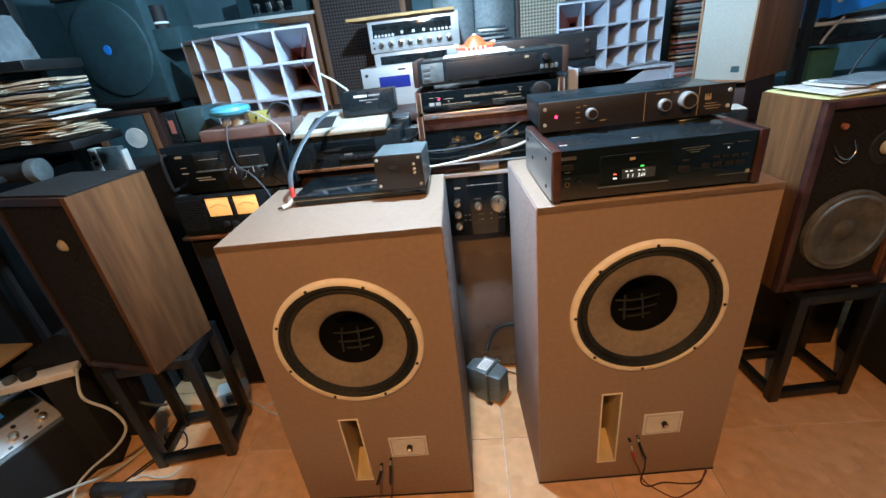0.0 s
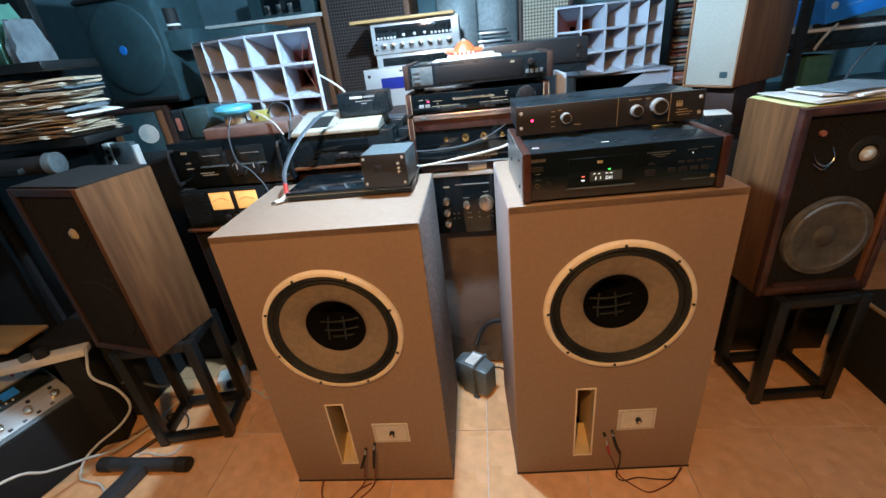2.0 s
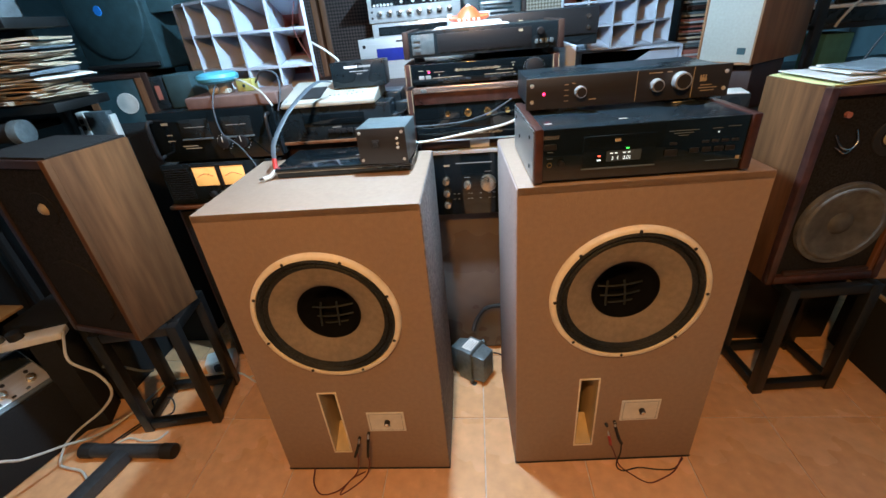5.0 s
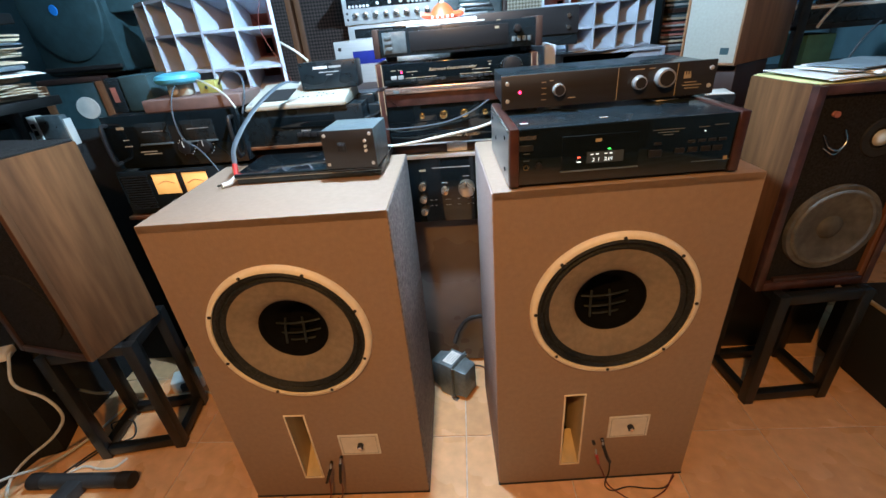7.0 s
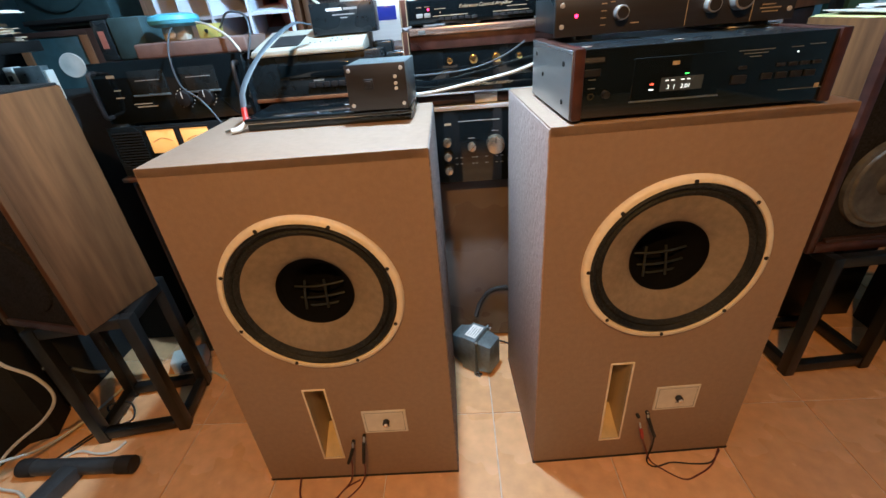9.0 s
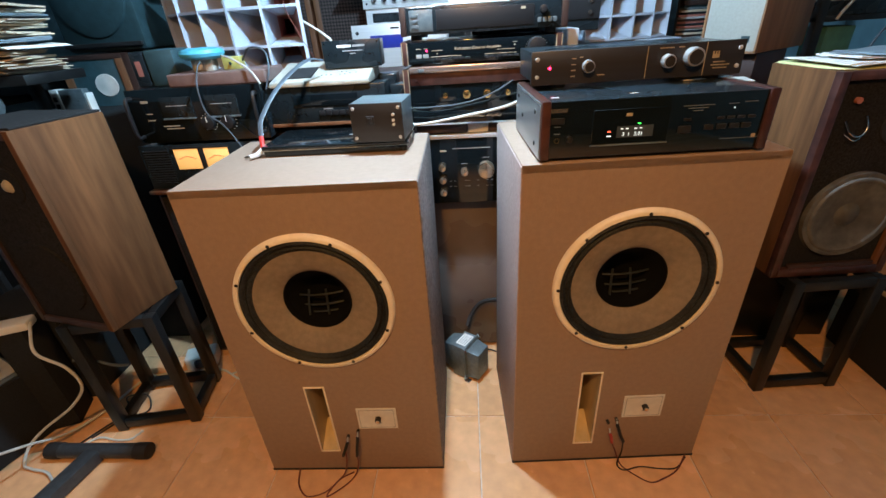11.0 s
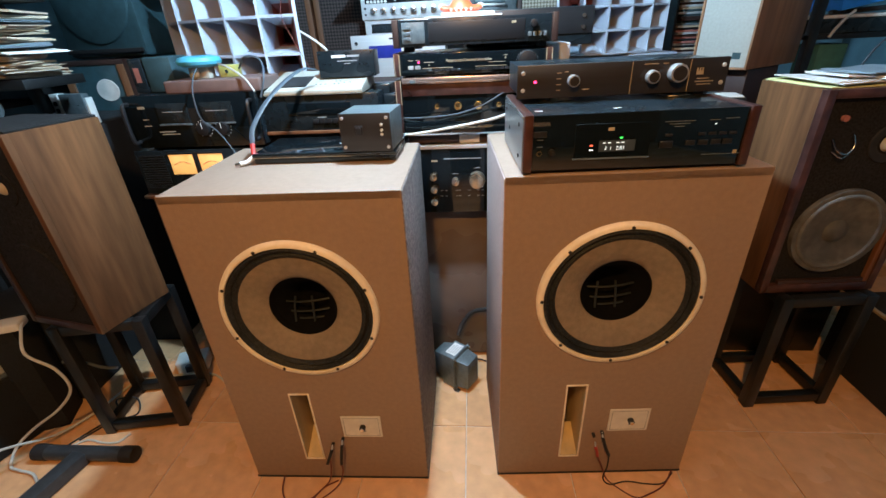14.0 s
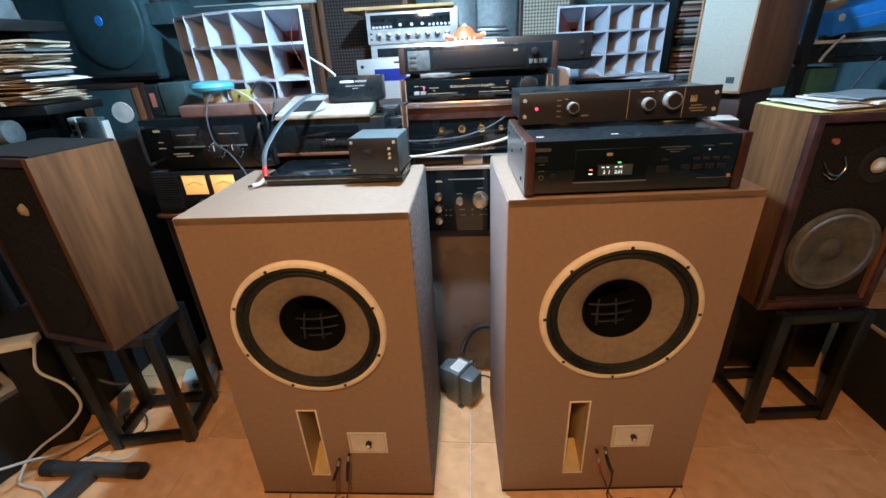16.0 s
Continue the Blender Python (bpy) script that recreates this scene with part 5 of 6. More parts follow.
# ---------------------------------------------------------------- right: white-fronted speaker, bookshelf speaker on stand
ws = grille_speaker("wooden speaker with a plain off-white grille", pose(0.9425, 1.695, 1.07, 0, 0, -55), 0.186, 0.36, 0.33, "white_grille", "walnut_side", 0.007, True)
solo("speaker_plinth", box(-0.075, 0.085, 0.03, 0.24, 0, 0.1505, 0.004), "darkwood", "dark wooden block under the white-fronted speaker", "block", pose(0.9425, 1.695, 0.9185, 0, 0, -55))
solo("tall_dark_cabinet", box(-0.20, 0.495, 0.0, 0.36, 0, 0.918, 0.004), "stand", "tall black cabinet carrying a speaker", "cabinet", pose(0.98, 1.49, 0))


def stool(label, m, w, d, h, e=0.034):
    """Square black stand: four legs, a top frame and a foot frame."""
    s = thing("speaker_stand", label, "stand", m, "black speaker stands")
    for x in (0, w - e):
        for y in (0, d - e):
            part("leg", box(x, x + e, y, y + e, 0, h, 0.003), "stand", s)
    for z in (0.012, h - e):
        for y in (0, d - e):
            part("rail", box(e, w - e, y + 0.003, y + e - 0.003, z, z + e, 0.003), "stand", s)
        for x in (0, w - e):
            part("rail", box(x + 0.003, x + e - 0.003, e, d - e, z, z + e, 0.003), "stand", s)
    return s


stool("black painted square stand under a bookshelf speaker", pose(1.040, 1.19, 0, 0, 0, 4.5), 0.29, 0.24, 0.455)
br = thing("bookshelf_speaker", "wooden bookshelf speaker with open black baffle and two drivers", "speaker", pose(0.985, 1.232, 0.456, 0, 0, 3.5))
BW, BH, BD = 0.345, 0.60, 0.25
part("cabinet", box(0, BW, 0.02, BD, 0, BH, 0.003), "walnut", br, "walnut veneer cabinet")
for a in ((0, 0.022, 0, BH), (BW - 0.022, BW, 0, BH), (0.022, BW - 0.022, 0, 0.028), (0.022, BW - 0.022, BH - 0.022, BH)):
    part("frame_bar", box(a[0], a[1], -0.004, 0.021, a[2], a[3], 0.002), "rosewood", br, "dark wooden front frame")
part("inner_frame", box(BW - 0.036, BW - 0.022, 0.0, 0.02, 0.028, BH - 0.022, 0.001), "walnut_warm", br)
part("inner_frame", box(0.05, BW - 0.036, 0.0, 0.02, 0.028, 0.040, 0.001), "darkwood", br)
part("baffle", box(0.022, BW - 0.036, 0.012, 0.02, 0.028, BH - 0.022), "grille", br, "black baffle")
wf = part("woofer", lathe([(0.132, 0.0), (0.130, 0.013), (0.118, 0.014), (0.112, 0.010), (0.104, 0.015), (0.096, 0.012), (0.070, 0.006), (0.045, 0.0015), (0.036, 0.001), (0.030, 0.007), (0.016, 0.011), (0.0, 0.012)], (0.172, 0.011, 0.200), 64), "woofer", br, "grey-black woofer cone")
part("woofer_ring", lathe([(0.101, 0.012), (0.103, 0.015), (0.108, 0.018), (0.114, 0.018), (0.118, 0.015), (0.119, 0.012)], (0.172, 0.011, 0.200), 64), "woofer", wf, "grey roll surround")
tw = part("tweeter", lathe([(0.052, 0.0), (0.050, 0.004), (0.032, 0.004), (0.028, 0.0)], (0.217, 0.011, 0.455), 40), "rubber", br, "black tweeter plate")
part("dome", lathe([(0.022, 0.001), (0.018, 0.010), (0.010, 0.016), (0.0, 0.018)], (0.217, 0.011, 0.455), 32), "beige", tw, "pale dome")
part("level_knob", cyl(0.008, 0.010, (0.073, 0.012, 0.527), "y", segs=16), "horn_in", br, "orange-brown level knob")
part("wire_guard", cable([(0.06, 0.008, 0.475), (0.075, -0.002, 0.445), (0.10, -0.004, 0.435), (0.118, 0.0, 0.455), (0.112, 0.008, 0.485)], 0.0022), "chrome", br, "bent wire clip")
part("wire_guard", cable([(0.07, 0.008, 0.44), (0.09, -0.004, 0.425), (0.115, 0.006, 0.43)], 0.002), "chrome", br)
pap = [("magazine", "paper_yellow", 0.0, 0.30, 0.23, 4, "pale yellow magazine on the bookshelf speaker"), ("envelope", "paper", 0.03, 0.28, 0.22, -3, "buff envelope on the bookshelf speaker"),
       ("paper_sheet", "paper_white", 0.02, 0.29, 0.21, 8, "loose white paper sheet on the bookshelf speaker"), ("paper_sheet", "paper_white", 0.08, 0.27, 0.20, -6, "loose white paper sheet on the bookshelf speaker"),
       ("paper_sheet", "paper_white", 0.13, 0.22, 0.17, 17, "loose white paper sheet on the bookshelf speaker"), ("envelope", "paper_white", 0.05, 0.21, 0.15, 2, "white envelope on the bookshelf speaker"),
       ("clear_sleeve", "paper_grey", 0.10, 0.2, 0.15, 14, "grey plastic sleeve on the papers")]
for k, (nm, mt, x, w, d, a, lb) in enumerate(pap):
    solo(nm, sheaf(w, d, 0.0062, rng), mt, lb, "paper", pose(1.0 + x + w / 2, 1.262 + 0.004 * k, 1.0565 + 0.0042 * k, 0, 0, a), smooth=60)

rk = thing("equipment_rack", "black metal rack with shelves against the side wall", "rack", pose(1.325, 1.86, 0))
for x in (0.0, 0.78):
    for y in (0.0, 0.40):
        part("post", box(x, x + 0.03, y, y + 0.03, 0, 1.7, 0.002), "stand", rk)
for z in (0.45, 0.96, 1.138, 1.66):
    part("shelf", box(0.0, 0.81, 0.002, 0.428, z, z + 0.018, 0.002), "stand", rk)
dv = thing("grey_deck_unit", "dark unit with a pale grey top on the rack", "deck", pose(1.375, 1.865, 1.1565))
part("body", box(-0.03, 0.6, 0, 0.36, 0, 0.048, 0.004), "black", dv)
part("lid", box(-0.03, 0.6, 0, 0.36, 0.0485, 0.060, 0.003), "plate", dv, "pale grey lid")
bag = thing("blue_carton", "bright blue flat carton with a white mark, tilted on the rack", "carton", pose(1.425, 1.885, 1.228, 0, -11, 0))
part("carton", box(0, 0.46, 0, 0.25, 0, 0.084, 0.004), "blue", bag)
part("mark", cyl(0.013, 0.001, (0.030, 0, 0.058), "y", segs=7), "white_text", bag, "white flower-like mark")
part("crease", box(0.07, 0.40, -0.0006, 0, 0.046, 0.0472), "white_text", bag)
roll = thing("tape_roll", "brown roll of parcel tape leaning on the blue carton", "tape", pose(1.46, 1.99, 1.375, 12, 0, -15))
part("tape", lathe([(0.030, 0.022), (0.052, 0.022), (0.054, 0.020), (0.054, -0.020), (0.052, -0.022), (0.030, -0.022)], segs=40), "board", roll, "brown tape")
part("core", lathe([(0.0305, 0.022), (0.028, 0.022), (0.028, -0.022), (0.0305, -0.022)], segs=32), "paper", roll, "cardboard core")
gb = solo("green_box", box(0, 0.10, 0, 0.12, 0, 0.141, 0.002), "green", "dull green cardboard box on the rack shelf", "box", pose(1.39, 1.885, 0.9785))
solo("thick_lead", cable([(1.40, 1.90, 1.225), (1.48, 1.93, 1.226), (1.58, 1.90, 1.232), (1.70, 1.95, 1.228), (1.80, 1.9, 1.226)], 0.008), "rubber", "thick black lead squashed below the blue carton", "cable", pose(0, 0, 0))
wr = thing("silver_lead", "clear and silver leads hanging from the rack", "cable", pose(0, 0, 0))
part("lead", cable([(1.45, 1.855, 1.228), (1.42, 1.845, 1.205), (1.395, 1.845, 1.17), (1.385, 1.848, 1.145)], 0.005), "cable_white", wr)
part("lead", cable([(1.60, 1.85, 1.15), (1.55, 1.84, 1.10), (1.52, 1.845, 1.02), (1.52, 1.86, 0.985)], 0.004), "cable_grey", wr)
gc = thing("guitar_amplifier", "large black carpet-covered cabinet with brass edge trim", "cabinet", pose(1.48, 1.02, 0))
part("cabinet", box(0, 0.55, 0, 0.455, 0.0, 0.30, 0.008), "felt", gc)
part("edge_trim", box(-0.003, 0.010, 0.0, 0.455, 0.295, 0.306, 0.002), "gold_text", gc, "worn brass edge")
for x, y in ((0.0, 0.0), (0.52, 0.0)):
    part("corner_cap", box(x - 0.004, x + 0.034, y - 0.004, y + 0.03, 0.268, 0.308, 0.004), "rubber", gc)

# ---------------------------------------------------------------- left: speaker on stand, shelf with papers
stool("black painted square stand under a wooden speaker", pose(-1.222, 1.028, 0, 0, 0, 9), 0.285, 0.225, 0.468)
bl = thing("bookshelf_speaker", "wooden bookshelf speaker with a dark front, wood side towards the room", "speaker", pose(-1.008, 1.008, 0.469, 0, 0, -13))
part("cabinet", box(-0.30, 0, 0.012, 0.235, 0, 0.59, 0.003), "walnut", bl, "walnut veneer cabinet")
for a in ((-0.30, -0.28, 0, 0.59), (-0.02, 0, 0, 0.59), (-0.28, -0.02, 0, 0.022), (-0.28, -0.02, 0.568, 0.59)):
    part("frame_bar", box(a[0], a[1], -0.004, 0.013, a[2], a[3], 0.002), "walnut" if a[1] == 0 else "darkwood", bl)
part("baffle", box(-0.28, -0.02, 0.004, 0.012, 0.022, 0.568), "grille", bl, "black cloth baffle")
part("woofer", lathe([(0.115, 0.0), (0.113, 0.005), (0.10, 0.006), (0.06, 0.001), (0.03, 0.004), (0.0, 0.006)], (-0.15, 0.004, 0.17), 48), "grille", bl, "dim black woofer")
part("tweeter", lathe([(0.05, 0.0), (0.048, 0.003), (0.02, 0.003), (0.02, 0.0)], (-0.11, 0.004, 0.45), 32), "grille", bl)
part("dome", lathe([(0.018, 0.001), (0.012, 0.009), (0.0, 0.012)], (-0.11, 0.004, 0.45), 20), "gold_text", bl, "amber dome")

shf = thing("shelf_unit", "black shelf unit crowded with papers and clutter", "shelf", pose(-2.0, 1.30, 0))
for z, end in ((1.13, 0.80), (1.365, 0.77)):
    part("shelf", box(0, end, 0, 0.22, z, z + 0.028, 0.003), "stand", shf)
part("post", box(0.0, 0.03, 0.19, 0.22, 0, 1.75, 0.002), "stand", shf)
part("post", box(0.60, 0.63, 0.19, 0.22, 0, 1.75, 0.002), "stand", shf)
part("back_board", box(0.0, 0.62, 0.221, 0.228, 0.3, 1.75), "stand", shf)
for col, (cx, n) in enumerate(((-1.62, 13), (-1.42, 15), (-1.305, 16))):
    z = 1.161
    for k in range(n):
        th = rng.uniform(0.005, 0.014)
        w, d = rng.uniform(0.16, 0.23), rng.uniform(0.14, 0.19)
        mt = rng.choice(("paper", "paper", "paper", "paper_white", "paper", "paper_grey", "paper"))
        solo("folder", sheaf(w, d, th, rng), mt, {"paper": "aged buff paper folder in a pile", "paper_white": "white paper bundle in a pile", "paper_grey": "grey-blue card folder in a pile"}[mt], "folder",
             pose(cx + rng.uniform(-0.03, 0.03), 1.305 + rng.uniform(-0.03, 0.02), z, rng.uniform(-0.8, 0.8), rng.uniform(-1.2, 1.2), rng.uniform(-18, 18)), "pile of folders", smooth=60)
        z += th + 0.002
        if z > 1.335:
            break
fl = thing("torch", "black cylindrical torch lying under the shelf", "torch", pose(-1.42, 1.27, 1.085, 0, 0, 4))
part("barrel", cyl(0.030, 0.20, (-0.12, 0, 0), "x", segs=24), "rubber", fl)
part("head", cyl(0.038, 0.03, (0.08, 0, 0), "x", segs=24, bevel=0.004), "core", fl, "grey ringed head")
part("band", cyl(0.031, 0.06, (-0.18, 0, 0), "x", segs=24), "paper_grey", fl)
solo("black_cloth", box(-0.298, -0.004, 0.006, 0.232, 0.0, 0.006, 0.002), "felt", "black cloth lying on top of the wooden speaker", "cloth", pose(-1.008, 1.008, 1.0592, 0, 0, -13))
# Added block that hides the lit wall where the corner is dark.
solo("tall_black_cabinet", box(-0.30, 0.30, 0, 1.0, 0, 1.12, 0.005), "felt", "tall black block added to fill the dark corner by the side wall", "cabinet", pose(-2.245, 1.5, 0))
sbx = thing("silver_meter_box", "grey-green metal box with a pale end panel and two dark sockets", "box", pose(-1.40, 1.565, 0.985, 0, 0, -2))
part("body", box(0.030, 0.122, 0.0, 0.030, 0, 0.104, 0.003), "core", sbx, "grey-green painted case")
part("end_panel", box(0.0, 0.030, -0.004, 0.030, 0, 0.106, 0.002), "white", sbx, "pale end panel")
part("back_plate", box(0.122, 0.130, 0.004, 0.034, 0, 0.090, 0.002), "white", sbx)
for z in (0.050, 0.074):
    part("socket", box(0.007, 0.021, -0.006, -0.003, z - 0.008, z + 0.008, 0.001), "rubber", sbx, "dark socket")
for x, z in ((0.062, 0.082), (0.096, 0.066)):
    part("screw", cyl(0.0025, 0.0015, (x, 0.0, z), "y", segs=8), "chrome", sbx)
bc = thing("black_case", "tall black covered case under the small metal box", "case", pose(-1.45, 1.545, 0))
part("body", box(-0.36, 0.19, 0.004, 0.36, 0.0, 0.9845, 0.006), "felt", bc)
part("lid_strip", box(-0.362, 0.192, 0.0, 0.004, 0.80, 0.806, 0.001), "stand", bc)
for x in (-0.35, 0.165):
    part("corner_cap", box(x - 0.012, x + 0.028, -0.002, 0.03, 0.955, 0.9848, 0.004), "rubber", bc)
solo("black_crate", box(0, 0.33, 0, 0.34, 0, 0.40, 0.006), "felt", "black carpet-covered crate on the floor behind the stand", "crate", pose(-1.75, 1.19, 0))
solo("dark_board", box(-0.62, -0.31, 0, 0.3, 0, 0.02, 0.003), "stand", "dark board lying on the wooden speaker below the torch", "board", pose(-1.10, 1.22, 1.066))


def crumpled(w, d, h, rng, amount):
    """A soft packet: a box cut fine, its skin dented and its top pinched in."""
    bm = bmesh.new()
    bmesh.ops.create_cube(bm, size=1)
    bmesh.ops.subdivide_edges(bm, edges=bm.edges[:], cuts=4, use_grid_fill=True)
    for v in bm.verts:
        z = v.co.z + 0.5
        pinch = 1 - 0.35 * z * z
        v.co = Vector((v.co.x * w * pinch + rng.uniform(-amount, amount), v.co.y * d * pinch + d / 2 + rng.uniform(-amount, amount), z * h + (rng.uniform(-amount, amount) if z > 0.05 else 0)))
    return bm


PACKETS = (("clearbag", "clear plastic bag of parts on the top shelf", 0.11), ("yellow", "dull yellow plastic packet on the top shelf", 0.15), ("green", "dull green packet on the top shelf", 0.10),
           ("paper", "buff paper packet on the top shelf", 0.16), ("clearbag", "clear plastic bag of parts on the top shelf", 0.12), ("yellow", "dull yellow plastic packet on the top shelf", 0.15),
           ("green", "dull green packet on the top shelf", 0.17), ("foil", "crinkled silver foil packet on the top shelf", 0.12))
for k, (mt, lb, hgt) in enumerate(PACKETS):
    solo("packet", crumpled(0.028 if mt == "foil" else 0.062, 0.12, hgt, rng, 0.005), mt, lb, "packet", pose(-1.78 + 0.066 * k, 1.315, 1.3945, 0, 0, rng.uniform(-14, 14)), "packets on the top shelf", smooth=25)
pa = thing("stage_speaker", "dark blue-grey plastic stage speaker with round mesh grille", "speaker", pose(-1.43, 1.94, 1.19, 0, 0, -8))
part("cabinet", prism([(-0.20, 0.0), (0.20, 0.0), (0.15, 0.36), (-0.15, 0.36)], 0, 0.62, 0.02), "teal", pa)
gr = part("round_grille", lathe([(0.185, 0.0), (0.182, 0.008), (0.172, 0.012), (0.10, 0.020), (0.0, 0.024)], (0, 0.0, 0.235), 64), "teal", pa, "round perforated grille")
part("blue_badge", lathe([(0.0, 0.027), (0.018, 0.026), (0.020, 0.020)], (0, 0.0, 0.235), 24), "blue", gr, "small blue badge")
for z in (0.03, 0.44):
    part("moulding", box(-0.19, 0.19, -0.012, 0.0, z - 0.012, z + 0.004, 0.003), "rubber", pa)
sm = thing("old_bookshelf_speaker", "old speaker with wooden edge, pale tweeter and bare woofer", "speaker", pose(-1.46, 1.92, 0.72, 0, 0, 10))
part("cabinet", box(-0.16, 0.115, 0.012, 0.28, 0, 0.465, 0.003), "darkwood", sm)
part("baffle", box(-0.14, 0.060, 0.0, 0.012, 0.02, 0.445, 0.001), "teal", sm, "dark teal baffle")
for x in (-0.16, 0.060):
    part("frame_bar", box(x, x + 0.028, -0.010, 0.013, 0, 0.445, 0.002), "walnut_warm", sm, "worn brown wooden bar")
part("frame_bar", box(0.088, 0.115, -0.004, 0.013, 0, 0.465, 0.002), "darkwood", sm)
part("top_frame", box(-0.16, 0.088, -0.006, 0.013, 0.445, 0.465, 0.002), "darkwood", sm)
part("tweeter", lathe([(0.045, 0.0), (0.043, 0.005), (0.012, 0.003), (0.0, 0.008)], (-0.01, 0, 0.345), 32), "plate", sm, "pale round tweeter")
part("woofer", lathe([(0.10, 0.0), (0.098, 0.010), (0.085, 0.010), (0.05, 0.002), (0.03, 0.001), (0.0, 0.006)], (-0.04, 0, 0.15), 40), "rubber", sm)
part("woofer_ring", lathe([(0.086, 0.008), (0.088, 0.013), (0.098, 0.013), (0.10, 0.008)], (-0.04, 0, 0.15), 40), "core", sm)
solo("dark_crate", box(-0.24, 0.22, 0, 0.36, 0, 0.719, 0.004), "stand", "dark crate supporting the old speaker", "crate", pose(-1.46, 1.93, 0))
bs = thing("blue_storage_boxes", "dark navy fabric case behind the horn", "case", pose(-1.02, 2.16, 1.04))
part("case", box(-0.28, 0.14, 0, 0.3, 0, 0.44, 0.02, 3), "teal", bs)
bot = thing("glue_bottle", "small bottle with a pale band on the navy case", "bottle", pose(-1.22, 2.0, 1.4))
part("body", cyl(0.03, 0.09, (0, 0, 0.08), "z", segs=20, bevel=0.006), "rubber", bot)
part("band", cyl(0.0305, 0.008, (0, 0, 0.10), "z", segs=20), "paper_white", bot)
part("shelf_stub", box(-0.08, 0.10, -0.06, 0.1, 0.0, 0.08, 0.004), "teal", bot)

# ---------------------------------------------------------------- left floor: mixer, power strip, cables, stand foot
mx = thing("bass_amplifier", "black carpeted combo amplifier with a silver control strip", "amplifier", pose(-1.50, 0.93, 0, 0, 0, 72))
part("cabinet", box(-0.45, 0.14, 0.0, 0.42, 0.0, 0.26, 0.010, 2), "felt", mx)
slope = pose(0, 0.012, 0.262, 30)
panel = part("sloped_panel", box(-0.44, 0.13, 0.0, 0.24, -0.02, 0.004, 0.003), "core", mx, "sloped grey panel", m=slope)
part("control_strip", box(-0.435, 0.125, 0.015, 0.105, 0.004, 0.008, 0.001), "silver", panel, "silver control strip")
part("dark_strip", box(-0.435, 0.125, 0.112, 0.180, 0.004, 0.007, 0.001), "dial", panel)
part("top_edge", box(-0.435, 0.125, 0.186, 0.235, 0.004, 0.012, 0.002), "silver", panel)
for k in range(6):
    part("knob", cyl(0.014, 0.018, (-0.34 + 0.085 * k, 0.05, 0.008), "z", segs=18, bevel=0.003), "knob", panel)
for k in range(9):
    part("light", cyl(0.0035, 0.003, (-0.16 + 0.02 * k, 0.125, 0.007), "z", segs=8), "white_text", panel)
for k in range(16):
    part("slider", box(-0.40 + 0.032 * k, -0.392 + 0.032 * k, 0.195 + 0.006 * (k % 3), 0.212 + 0.006 * (k % 3), 0.012, 0.019, 0.001), ("rubber", "white", "red_dull", "green")[k % 4], panel, "small slider cap")
for k in range(12):
    part("switch", box(-0.41 + 0.042 * k, -0.398 + 0.042 * k, 0.020, 0.028, 0.008, 0.013, 0.001), ("rubber", "core")[k % 2], panel)
part("label", box(-0.02, 0.03, 0.138, 0.172, 0.007, 0.0078), "blue", panel, "blue label")
for x in (-0.09, 0.02, 0.09):
    part("socket", cyl(0.007, 0.003, (x, 0.085, 0.008), "z", segs=12), "rubber", panel)
part("back_box", box(-0.44, 0.13, 0.21, 0.42, 0.26, 0.375, 0.006), "felt", mx)
bx3 = thing("cardboard_lid", "brown cardboard lid lying on the amplifier", "cardboard", pose(-1.96, 1.14, 0.43, 0, 0, -3))
part("lid", box(-0.25, 0.24, -0.03, 0.14, 0, 0.012, 0.002), "board", bx3)
part("support", box(-0.2, 0.20, 0.07, 0.135, -0.43, -0.0005, 0.004), "felt", bx3, "black box below")
ps = thing("power_strip", "white multi-socket power strip with a dark plug", "power strip", pose(-1.49, 1.05, 0.43, 0, 0, 22))
part("strip", box(-0.22, 0.125, -0.028, 0.030, 0, 0.028, 0.006, 3), "white", ps)
part("plug", cyl(0.022, 0.03, (-0.01, 0.0, 0.026), "z", segs=18, bevel=0.006), "rubber", ps, "dark round plug")
part("plug", cyl(0.018, 0.02, (-0.06, 0.0, 0.026), "z", segs=18, bevel=0.005), "core", ps)
part("prop", box(0.015, 0.095, -0.018, 0.10, -0.43, -0.0005, 0.002), "felt", ps, "black upright board below the strip")

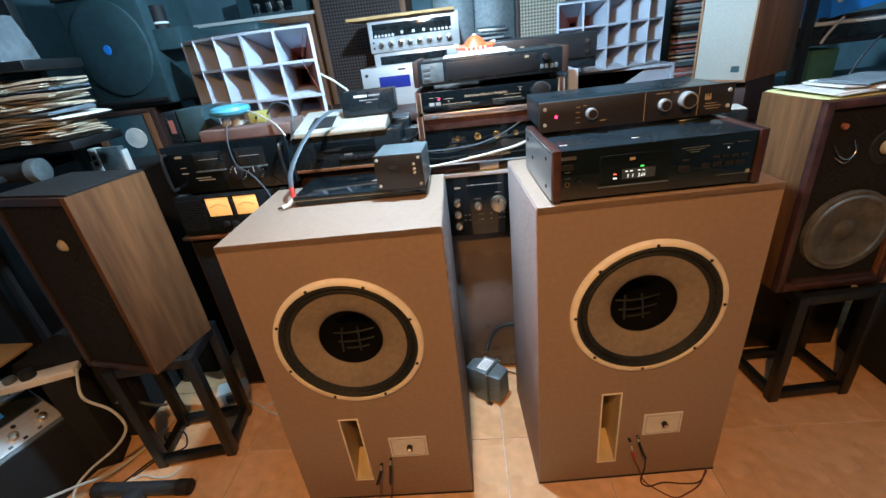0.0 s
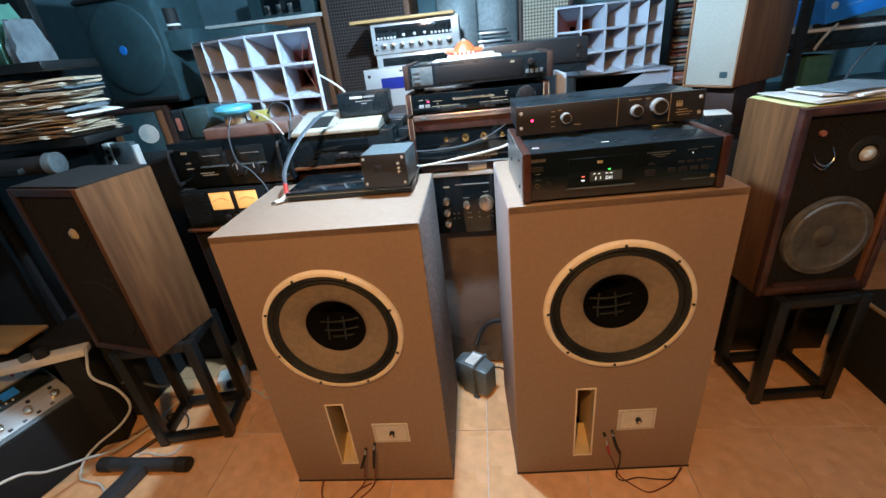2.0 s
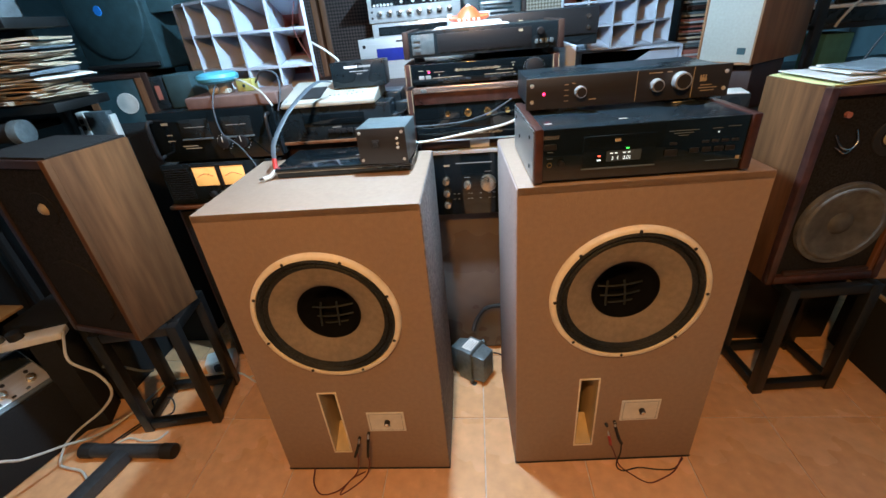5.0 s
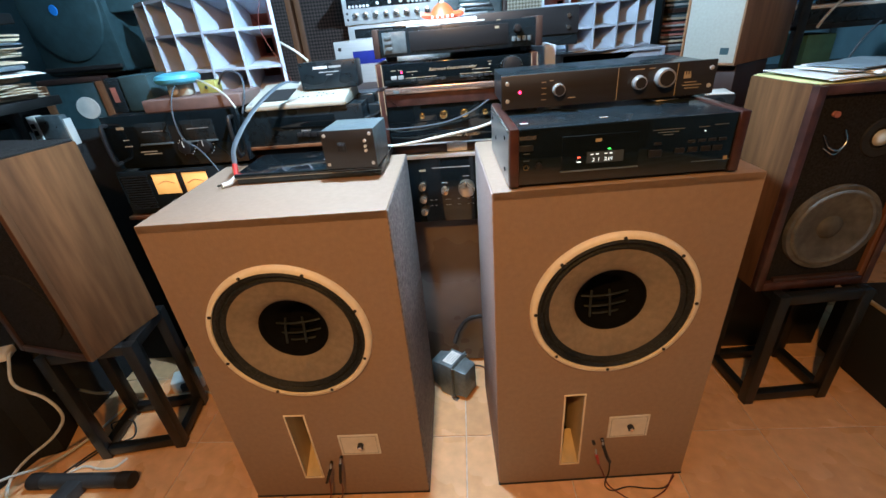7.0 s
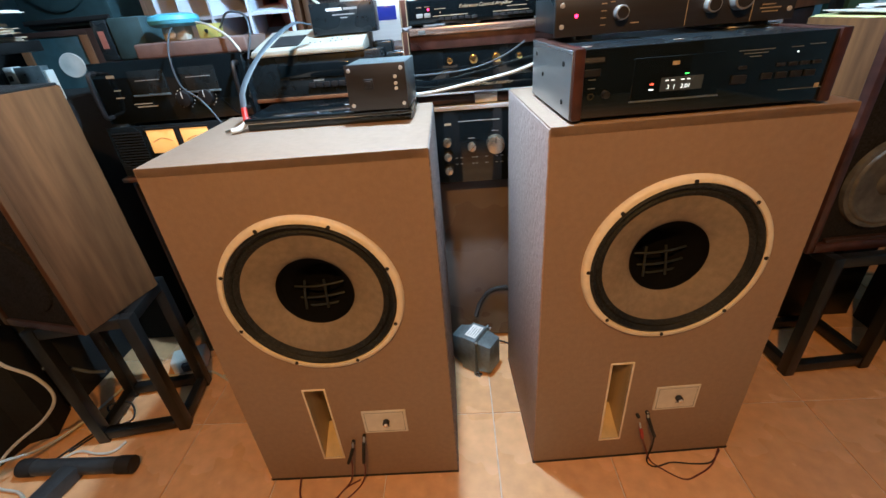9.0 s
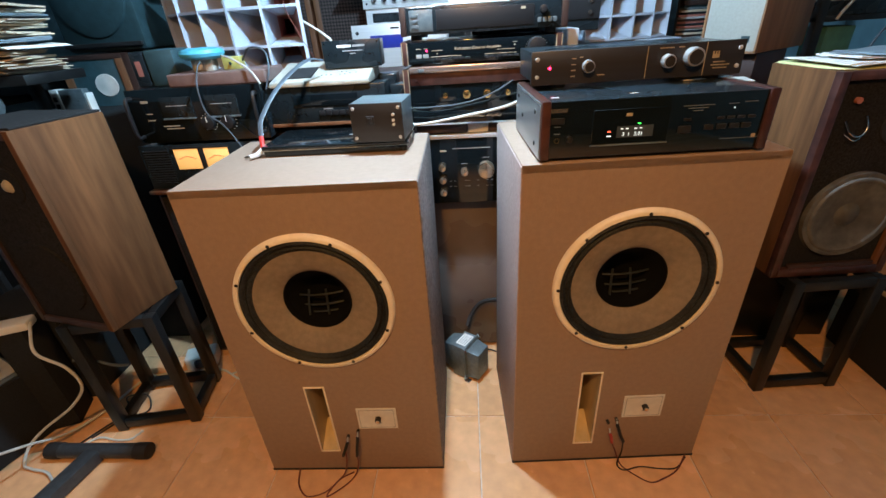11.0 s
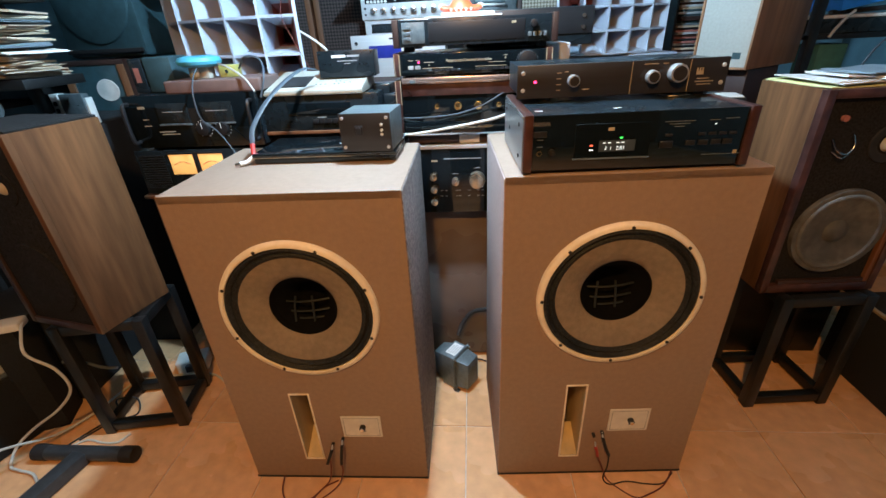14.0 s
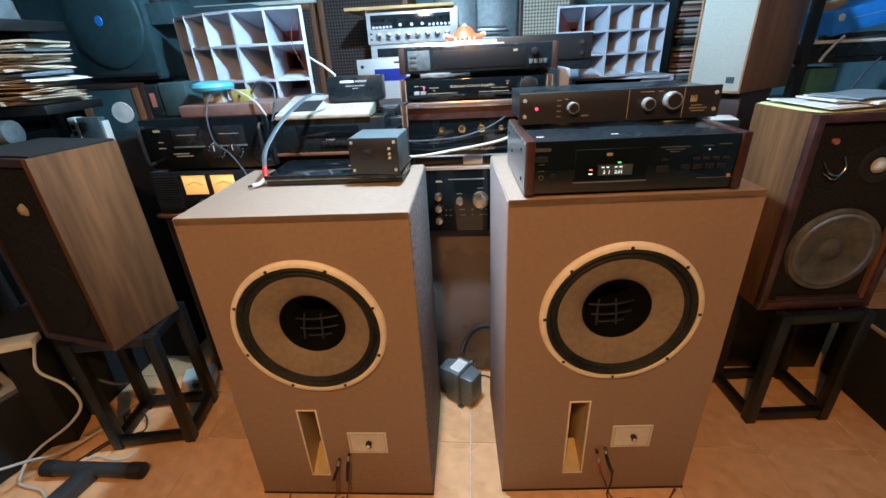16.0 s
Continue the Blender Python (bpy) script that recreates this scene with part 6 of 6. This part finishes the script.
for nm, lb, pts, r, mt in (
    ("white_mains_cable", "white mains cable looping over the floor", [(-1.376, 1.095, 0.444), (-1.337, 1.05, 0.440), (-1.296, 1.0, 0.395), (-1.226, 1.0, 0.335), (-1.214, 1.0, 0.252), (-1.285, 0.99, 0.17), (-1.39, 0.965, 0.10), (-1.445, 0.935, 0.05), (-1.445, 0.892, 0.012), (-1.41, 0.88, 0.007), (-1.33, 0.86, 0.007), (-1.27, 0.78, 0.007), (-1.35, 0.6, 0.007)], 0.0046, "cable_white"),
    ("white_mains_cable", "long white mains cable lying on the tiles", [(-1.44, 0.55, 0.30), (-1.38, 0.717, 0.259), (-1.38, 0.79, 0.185), (-1.38, 0.901, 0.103), (-1.375, 1.0, 0.03), (-1.339, 1.112, 0.008), (-1.311, 1.216, 0.008), (-1.28, 1.285, 0.008), (-1.155, 1.311, 0.008), (-0.999, 1.325, 0.008), (-0.893, 1.272, 0.008), (-0.80, 1.24, 0.008)], 0.0046, "cable_white"),
    ("thin_white_cable", "thin white cable curled beside the stand", [(-1.32, 0.96, 0.005), (-1.27, 1.0, 0.005), (-1.20, 0.99, 0.005), (-1.15, 0.995, 0.005), (-1.13, 1.03, 0.005)], 0.004, "cable_white"),
    ("black_cable_tangle", "tangle of thin black cables on the tiles", [(-1.34, 0.95, 0.004), (-1.28, 1.05, 0.006), (-1.22, 1.10, 0.02), (-1.25, 1.14, 0.05), (-1.20, 1.17, 0.03), (-1.17, 1.12, 0.004), (-1.24, 1.08, 0.004), (-1.30, 1.0, 0.004)], 0.003, "rubber"),
    ("grey_cable", "grey cable drooping from the power strip", [(-1.27, 1.06, 0.31), (-1.22, 1.08, 0.29), (-1.17, 1.09, 0.26), (-1.13, 1.10, 0.25)], 0.005, "cable_grey"),
    ("orange_lead", "thin pale lead on the tiles beside the speaker", [(-0.94, 1.30, 0.005), (-0.86, 1.34, 0.005), (-0.78, 1.30, 0.005), (-0.72, 1.20, 0.005), (-0.66, 1.15, 0.005)], 0.004, "cable_white")):
    part("cable", cable(pts, r), mt, thing(nm, lb, "cable", pose(0, 0, 0)))
wb = thing("white_adapter", "white plug-in adapter on the tiles behind the stand", "adapter", pose(-1.08, 1.34, 0, 0, 0, 20))
part("block", box(-0.06, 0.06, 0, 0.08, 0, 0.06, 0.008, 3), "white", wb)
part("plug", box(-0.02, 0.02, -0.02, 0.0, 0.02, 0.05, 0.003), "cable_grey", wb)

kf = thing("keyboard_stand_foot", "black steel stand foot with rubber ends on the tiles", "stand", pose(-1.21, 0.935, 0.026, 0, 0, 0))
part("cross_tube", cyl(0.024, 0.30, (-0.15, 0, 0), "x", segs=24, bevel=0.002), "tube", kf)
for x in (-0.175, 0.135):
    part("rubber_end", cyl(0.0265, 0.045, (x, 0, 0), "x", segs=24, bevel=0.004), "rubber", kf)
part("beam", box(-0.026, 0.026, -0.75, -0.012, -0.022, 0.022, 0.004), "tube", kf, m=pose(0.0, 0, 0, 0, 0, -12))

pl = thing("clutter_bundle", "small bundle of green and silver wrapped parts on the floor", "bundle", pose(1.30, 0.72, 0))
for k in range(7):
    a = k * 0.9
    part("packet", box(-0.03, 0.03, -0.02, 0.02, 0, 0.03, 0.006), ("green", "silver", "rubber", "paper")[k % 4], pl, m=pose(0.045 * math.cos(a), 0.045 * math.sin(a), 0.031 * (k % 3), 0, 0, 50 * k))

# ---------------------------------------------------------------- floor tiles
PITCH, GAP, TH = 0.323, 0.004, 0.010
tile_mesh = []
for v in range(4):
    bm = box(GAP / 2, PITCH - GAP / 2, GAP / 2, PITCH - GAP / 2, -TH, 0, 0)
    top = [e for e in bm.edges if all(abs(q.co.z) < 1e-6 for q in e.verts)]
    bmesh.ops.bevel(bm, geom=top, offset=0.0012, segments=1, affect="EDGES")
    bmesh.ops.rotate(bm, cent=(PITCH / 2, PITCH / 2, 0), matrix=Matrix.Rotation(v * math.pi / 2, 3, "Z"), verts=bm.verts)
    me = finish(bm, "tile", 0)
    me.materials.append(M["tile"])
    tile_mesh.append(me)
rng = random.Random(3)
ix0, ix1 = math.ceil((X0 - 0.064) / PITCH), math.floor((X1 - 0.064) / PITCH)
iy0, iy1 = math.ceil((Y0 - 1.092) / PITCH), math.floor((Y1 - 1.092) / PITCH)
for i in range(ix0, ix1):
    for j in range(iy0, iy1):
        o = new("tile", rng.choice(tile_mesh))
        o.parent = floor
        o.matrix_basis = pose(0.064 + i * PITCH, 1.092 + j * PITCH, rng.uniform(-0.0004, 0.0003))
